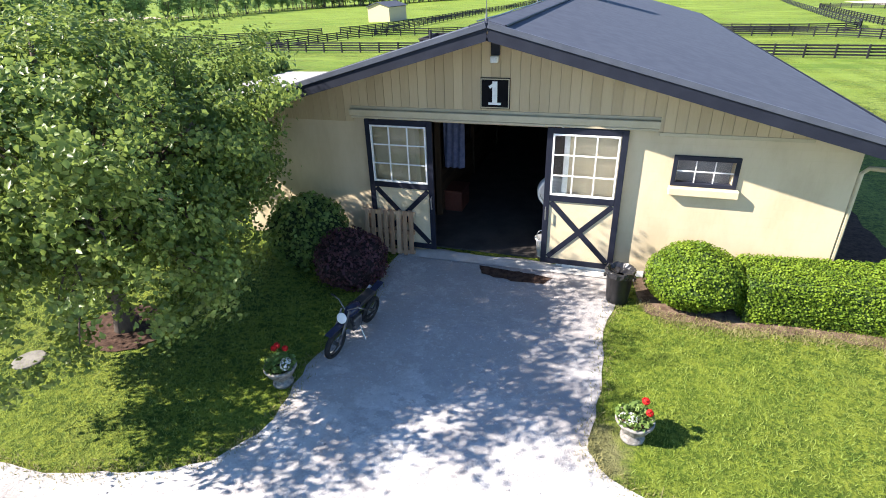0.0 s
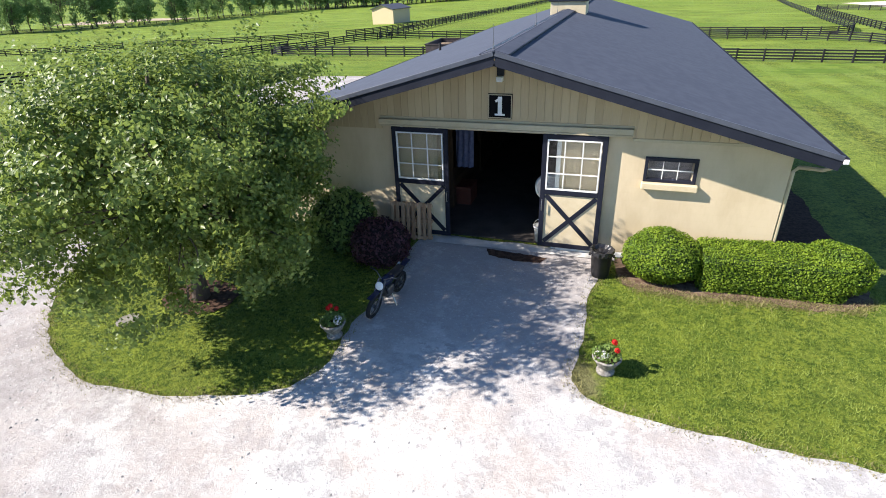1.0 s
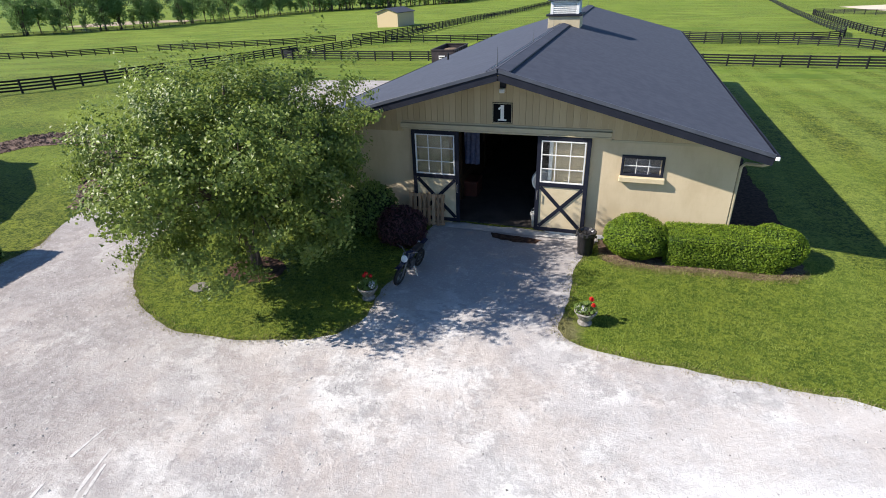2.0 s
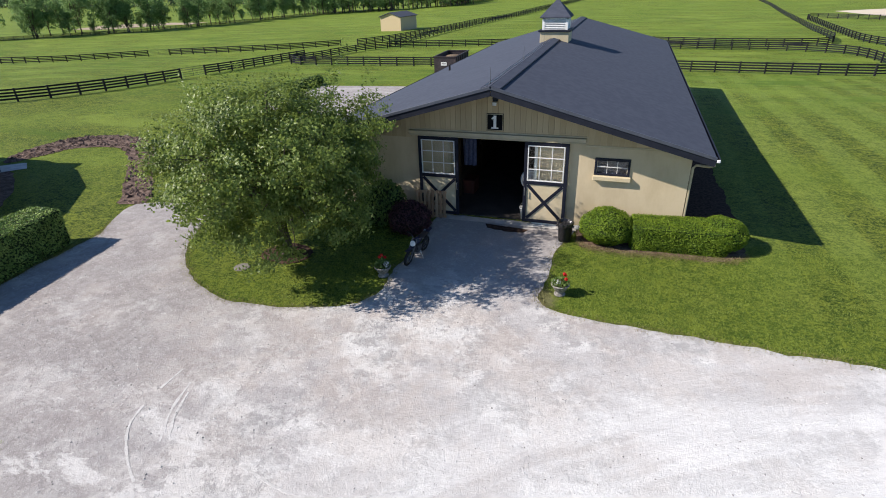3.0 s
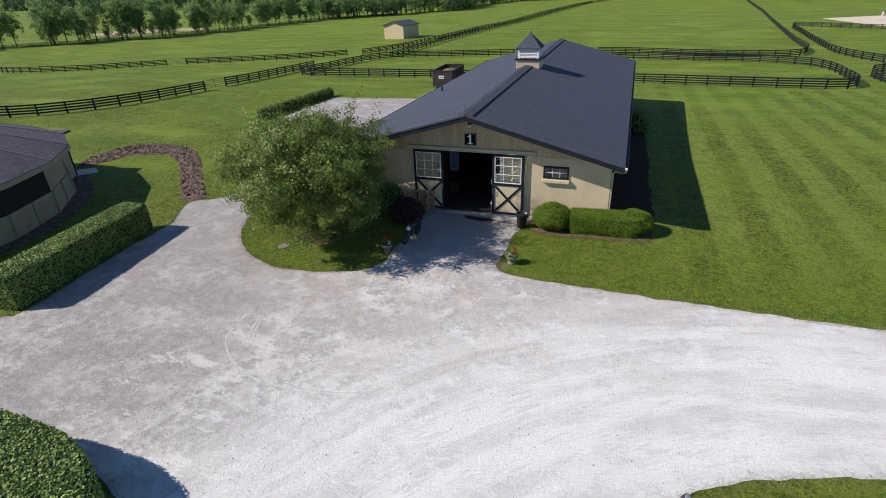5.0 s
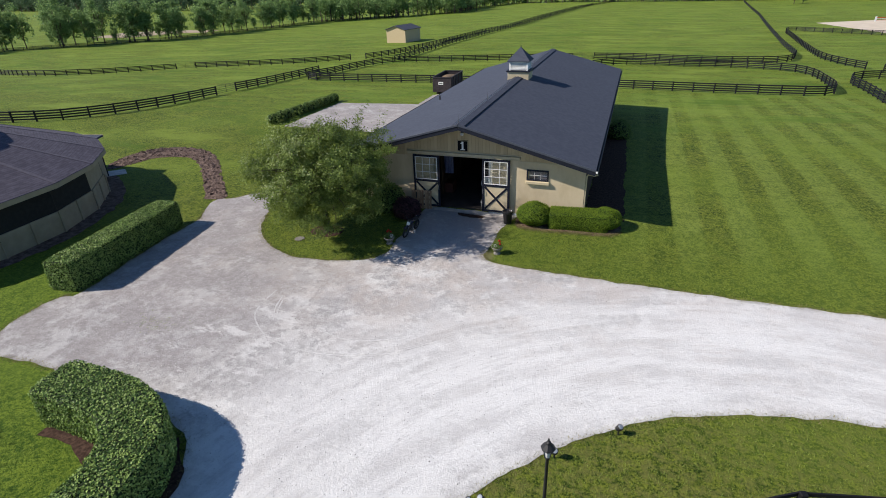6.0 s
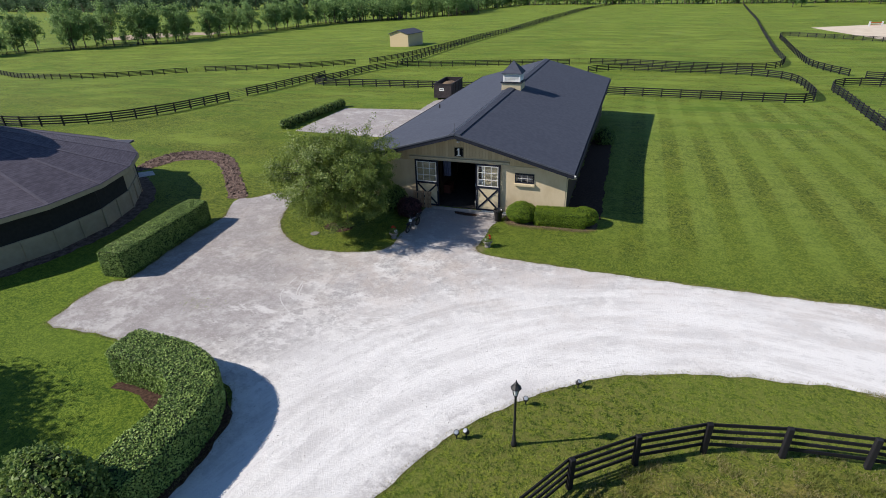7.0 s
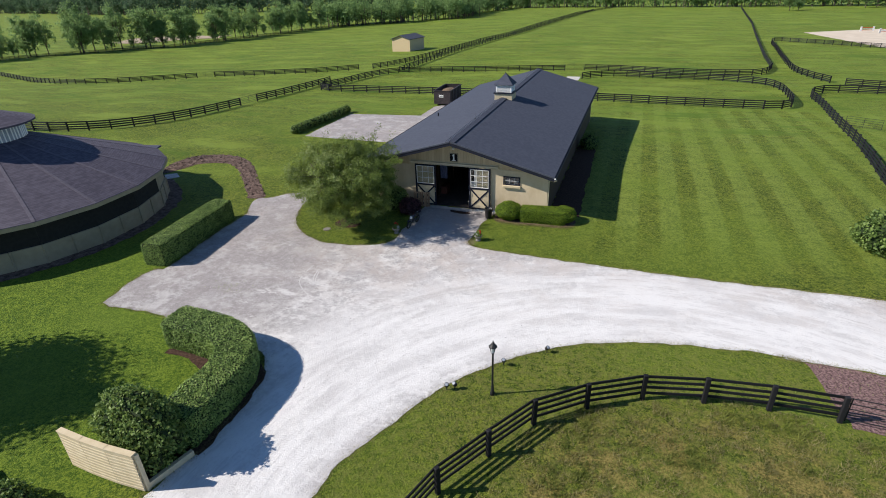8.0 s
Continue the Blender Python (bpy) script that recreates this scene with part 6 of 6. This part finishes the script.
# pale trough at the lane end and jumps in the arena
tr = empty("lane_apron", pose(-1.4, 74.0, float(height(-1.4, 74.0)) + 0.02), "pale worn concrete pad at the paddock gate", "concrete pad")
part("slab", boxes([((-1.3, -2.0, -0.2), (1.3, 2.2, 0.04))], 0.01), CONCRETE, tr)
for k, (x, y, r) in enumerate(((82.5, 197, 10), (85.5, 190, 25), (91, 196, -20))):
    jump = empty("jump", pose(x, y, float(height(x, y)), 0, 0, r), "red and white riding jump in the arena", "jump", "arena jumps")
    for s in (-1, 1):
        part("stand", boxes([((s * 1.9 - 0.3, -0.05, 0), (s * 1.9 + 0.3, 0.05, 1.6))], 0.02), WHITE, jump)
    for i in range(3):
        part("pole", boxes([((-1.7, -0.06, 0.4 + 0.4 * i), (1.7, 0.06, 0.52 + 0.4 * i))]), PETAL_RED if i % 2 == 0 else WHITE, jump)

# ---- tree rows and woods ----
row_kinds = [
    tree("field_tree", (-190 - 5 * k, 122 + 9 * k), (0, 0, 7.9), (3.1 + 0.5 * k, 3.4, 6.2 + 0.7 * (k % 2)), 120, 18, 0.52, 0.5, 20 + k, 0.2, 2.6, "tall airy green tree in the row along the pasture", WOOD_LEAF, low=-0.95, hollow=0.35, limbs=45, lump=0.8, boughs=13, shoot=1.1, wild=0.7)
    for k in range(4)
]
ROW = [(-212, 78), (-204, 100), (-196, 118), (-186, 133), (-176, 150), (-174, 191), (-170, 215), (-170, 257)]
rr = random.Random(5)
for i, p in enumerate(along(ROW, 3.4) + along(ROW, 8.0)):
    if rr.random() < 0.18:
        continue
    x, y = p.x + rr.uniform(-7, 2.5), p.y + rr.uniform(-3, 3)
    s = rr.choice((0.45, 0.7, 0.85, 1.0, 1.1, 1.2)) * rr.uniform(0.9, 1.1)
    o = copy_thing(row_kinds[i % 4], pose(x, y, float(height(x, y)) - 0.1, 0, 0, rr.uniform(0, 360)))
    o.scale = (s, s, s * rr.uniform(0.9, 1.15))
for x, y, s in ((88, 344, 0.8), (93, 347, 0.65), (131, 366, 0.8), (138, 371, 0.95)):
    o = copy_thing(row_kinds[int(x) % 4], pose(x, y, float(height(x, y)) - 0.1, 0, 0, x * 7))
    o.scale = (s * 1.2, s * 1.2, s * 0.8)
    o["label"] = "broad green tree standing alone beyond the arena"
fence([(p[0] + 4, p[1] - 1) for p in ROW] + [(-150, 284), (-136, 302)], "black board fence along the tree row", joined=True, spacing=2.8)
sheet("dirt_yard", ragged([(-226, 163), (-238, 191), (-222, 206), (-190, 206), (-186, 192), (-200, 188), (-206, 164)], 4, 2.0), TANSOIL, 0.1, "pale bare ground behind the tree row", "bare ground", [("y", (180,))])


def woods(name, line, count, depth, high, label, seed, leaf=1.5, per=150, skirt=0.5, leaf_mat=WOOD_LEAF):
    """Distant woodland: many ragged crowns over trunks, as one mass."""
    rng = np.random.default_rng(seed)
    pts = along(line, 1.0)
    places, norms = [], []
    bm = bmesh.new()
    for _ in range(count):
        q = pts[rng.integers(len(pts))]
        x, y = q.x + rng.normal() * depth * 0.5, q.y + (rng.random() ** 1.5) * depth * 2
        hh = high * (0.7 + 0.6 * rng.random())
        z = float(height(x, y))
        _, p, nn = crown_points((x, y, z + hh * 0.55), (hh * 0.34, hh * 0.34, hh * skirt), max(6, per // 12), 12, hh * 0.07, int(rng.integers(9999)), -1.0, 0.3, 0.5, 7)
        keep = p[:, 2] > z
        places.append(p[keep])
        norms.append(nn[keep])
        tube(bm, [(x, y, z - 0.3), (x, y, z + hh * 0.5)], [0.28, 0.18], 5)
    p, nn = np.concatenate(places), np.concatenate(norms)
    owner = empty(name, Matrix.Identity(4), label, "woods", kind="stuff")
    ob = new("crowns", leaf_mesh("crowns", p, nn, leaf * (0.6 + 0.8 * RNG.random(len(p))), leaf_mat))
    ob.parent = owner
    part("trunks", bm, BARK, owner)
    return owner


woods("woodland", [(-170, 262), (-156, 286), (-141, 305), (-115, 323), (-109, 348), (-117, 373)], 150, 11, 14, "dense green wood at the pasture corner", 30, 0.9, 260, 0.46)
woods("woodland", [(-117, 376), (-104, 463), (-33, 430), (12, 413), (70, 399), (146, 384), (230, 372)], 330, 9, 13, "far green tree line at the meadow edge", 32, 1.1, 200)
# the two farthest woods carry their haze in the leaf colour
woods("woodland", [(-1100, 640), (-983, 620), (-695, 522), (-502, 456), (-470, 480), (-330, 500), (-200, 510)], 480, 22, 25, "dense green woodland beyond the far field", 31, 1.9, 150, 0.5, HAZE_LEAF)
woods("woodland", [(-900, 720), (-400, 680), (-100, 640), (300, 620), (700, 560)], 300, 40, 22, "distant wooded rise on the horizon", 33, 2.6, 110, 0.5, HAZE_LEAF)


# ---- grass blades round the yard ----
def inside(px, py, poly):
    """Which of many places lie within a plan outline."""
    hit = np.zeros(len(px), bool)
    q = np.array([(p[0], p[1]) for p in poly])
    for (x0, y0), (x1, y1) in zip(q, np.roll(q, -1, axis=0)):
        if y0 == y1:
            continue
        cross = (y0 > py) != (y1 > py)
        hit ^= cross & (px < (x1 - x0) * (py - y0) / (y1 - y0) + x0)
    return hit


def blades(name, px, py, high, wide, label, material=GRASS_BLADE):
    n = len(px)
    base = np.stack([px, py, height(px, py)], axis=1)
    a = RNG.random(n) * 2 * math.pi
    side = np.stack([np.cos(a), np.sin(a), np.zeros(n)], axis=1) * (wide * (0.6 + 0.8 * RNG.random(n)))[:, None]
    lean = np.stack([RNG.normal(size=n) * 0.5, RNG.normal(size=n) * 0.5, np.ones(n)], axis=1) * (high * (0.5 + RNG.random(n)))[:, None]
    co = np.stack([base - side, base + side, base + lean], axis=1).reshape(-1, 3)
    mesh = bpy.data.meshes.new(name)
    mesh.vertices.add(len(co))
    mesh.vertices.foreach_set("co", co.astype(np.float32).ravel())
    mesh.loops.add(len(co))
    mesh.loops.foreach_set("vertex_index", np.arange(len(co), dtype=np.int32))
    mesh.polygons.add(n)
    mesh.polygons.foreach_set("loop_start", np.arange(0, len(co), 3, dtype=np.int32))
    mesh.update(calc_edges=True)
    mesh.materials.append(material)
    return tagged(new(name, mesh), label, "grass", kind="stuff")


def lawn_blades(lo, hi, per_m2, high, wide, fade, label):
    """Blades over a stretch of lawn, thinning out towards its open sides."""
    n = int((hi[0] - lo[0]) * (hi[1] - lo[1]) * per_m2)
    px, py = lo[0] + RNG.random(n) * (hi[0] - lo[0]), lo[1] + RNG.random(n) * (hi[1] - lo[1])
    keep = ~inside(px, py, YARD) & ~((py > -1.6) & (px > 2.1) & (px < 7.6)) & (py < 0)
    keep &= np.hypot(px + 7.5, py + 4.65) > 1.1
    keep &= (np.hypot(px - 1.6, (py + 5.25) * 0.8) > 0.35 + 0.3 * RNG.random(n))
    keep &= RNG.random(n) < np.clip((hi[0] - px) / fade, 0, 1) ** 2
    return blades("grass", px[keep], py[keep], high, wide, label)


lawn_blades((1.4, -6.6), (26.0, 0.0), 700, 0.05, 0.006, 22.0, "short mown grass on the lawn by the hedge")
lawn_blades((-13.0, -8.2), (-3.0, 0.0), 600, 0.05, 0.006, 1.0, "short mown grass on the tree island")
lawn_blades((1.8, -26.0), (30.0, -12.0), 260, 0.06, 0.009, 26.0, "mown grass along the curving road")
# rough tufts of dry and green grass in the near paddock, thicker in patches
ta, tr = RNG.random(7000) * 2 * math.pi, 8.4 * np.sqrt(RNG.random(7000))
tx, ty = 15.5 + tr * np.cos(ta), -24.2 + tr * np.sin(ta)
rough = np.array([noise.noise(Vector((x * 0.55, y * 0.8, 3.0))) + 0.5 * noise.noise(Vector((x * 1.7, y * 2.2, 8.0))) for x, y in zip(tx, ty)])
keep = ~inside(tx, ty, YARD) & (rough + RNG.normal(size=7000) * 0.15 > -0.1)
tx, ty, rough = tx[keep], ty[keep], rough[keep]
for tint, pick, high, label in ((STRAW_BLADE, rough < 0.26, 0.09, "dry straw-coloured tufts in the near paddock"), (TUFT_BLADE, rough >= 0.26, 0.14, "tall olive-green tufts in the near paddock")):
    px, py = np.repeat(tx[pick], 14), np.repeat(ty[pick], 14)
    blades("paddock_tufts", px + RNG.normal(size=len(px)) * 0.08, py + RNG.normal(size=len(px)) * 0.08, high, 0.011, label, tint)
# a few weeds coming through the gravel
wx = np.repeat(RNG.normal(size=60) * 0.55 - 9.7, 9) + RNG.normal(size=540) * 0.035
wy = np.repeat(RNG.normal(size=60) * 0.35 - 14.3, 9) + RNG.normal(size=540) * 0.035
blades("weeds", wx, wy, 0.035, 0.008, "sparse green weeds in the gravel")
# loose stones on the gravel and clods on the dirt path
def lumps(name, px, py, least, most, material, label, category):
    n = len(px)
    sp = np.stack([px, py, height(px, py) + 0.015], axis=1)
    sr = (least + (most - least) * RNG.random(n) ** 3)[:, None, None]
    octa = np.array([(1, 0, 0), (0, 1, 0), (-1, 0, 0), (0, -1, 0), (0, 0, 0.7), (0, 0, -0.7)])
    co = (sp[:, None, :] + octa[None] * sr * (0.6 + 0.8 * RNG.random((n, 6, 1)))).reshape(-1, 3)
    tri = np.array([(0, 1, 4), (1, 2, 4), (2, 3, 4), (3, 0, 4), (1, 0, 5), (2, 1, 5), (3, 2, 5), (0, 3, 5)])
    mesh = bpy.data.meshes.new(name)
    mesh.from_pydata(co.tolist(), [], (np.arange(n)[:, None, None] * 6 + tri[None]).reshape(-1, 3).tolist())
    mesh.materials.append(material)
    return tagged(new(name, mesh), label, category, kind="stuff")


sx, sy = -15.5 + RNG.random(5200) * 24, -21 + RNG.random(5200) * 15
keep = inside(sx, sy, YARD)
lumps("loose_stones", sx[keep], sy[keep], 0.008, 0.028, leafy("mixed_stone_chips", (0.12, 0.11, 0.105), (0.62, 0.61, 0.60), 0.0, 0.9), "loose grey and white limestone chips", "stones")
sx, sy = -32 + RNG.random(13000) * 18, -2.5 + RNG.random(13000) * 11
keep = inside(sx, sy, rounded(TRACKWAY, 4, True))
lumps("dirt_clods", sx[keep], sy[keep], 0.03, 0.16, leafy("clods_of_footing", (0.035, 0.022, 0.018), (0.24, 0.17, 0.14), 0.0, 0.95), "dark churned clods of dirt on the path", "dirt")
edge = np.array([(p.x, p.y) for p in YARD if -16.5 < p.x < 26 and -27 < p.y < -0.4])
bx = 2.1 + RNG.random(5000) * 5.6
by = np.interp(bx, [2.1, 2.6, 4.0, 5.6, 7.2, 7.75], [-1.1, -1.62, -1.68, -1.5, -1.36, -0.8]) + RNG.normal(size=5000) * 0.13
blades("bed_fringe", bx, by, 0.055, 0.008, "ragged dry grass along the bed under the hedge", STRAW_BLADE)
pick = edge[RNG.integers(len(edge), size=26000)] + RNG.normal(size=(26000, 2)) * 0.085 + (RNG.random((26000, 2)) - 0.5) * 0.2
pick = pick[(np.abs(pick[:, 0] + 0.9) > 2.6) | (pick[:, 1] < -6.2) | (pick[:, 1] > -6.0)]
pick = pick[(pick[:, 0] < -3.0) | (pick[:, 0] > 1.2) | (pick[:, 1] < -5)]
blades("grass_fringe", pick[:, 0], pick[:, 1], 0.055, 0.008, "ragged dry grass fringe along the gravel", STRAW_BLADE)

# gable siding: each plank a piece of its own
PLANK = 0.2
x = WALL_W + 0.02
while x < 4.75:
    x1 = min(x + PLANK - 0.007, 4.74)
    low = 3.5 if -4.46 < (x + x1) / 2 < 2.12 else BAND + (0.07 if x > 2 else 0.0)
    top0, top1 = roof_z(x, UNDER + 0.02), roof_z(x1, UNDER + 0.02)
    if min(top0, top1) - low > 0.03:
        bm = bmesh.new()
        v = [bm.verts.new(c) for c in ((x, -0.03, low), (x1, -0.03, low), (x1, -0.03, top1), (x, -0.03, top0), (x, -0.0025, low), (x1, -0.0025, low), (x1, -0.0025, top1), (x, -0.0025, top0))]
        for q in ((0, 1, 2, 3), (4, 7, 6, 5), (0, 4, 5, 1), (1, 5, 6, 2), (2, 6, 7, 3), (3, 7, 4, 0)):
            bm.faces.new([v[i] for i in q])
        part("plank", bm, SIDING, barn)
    x += PLANK
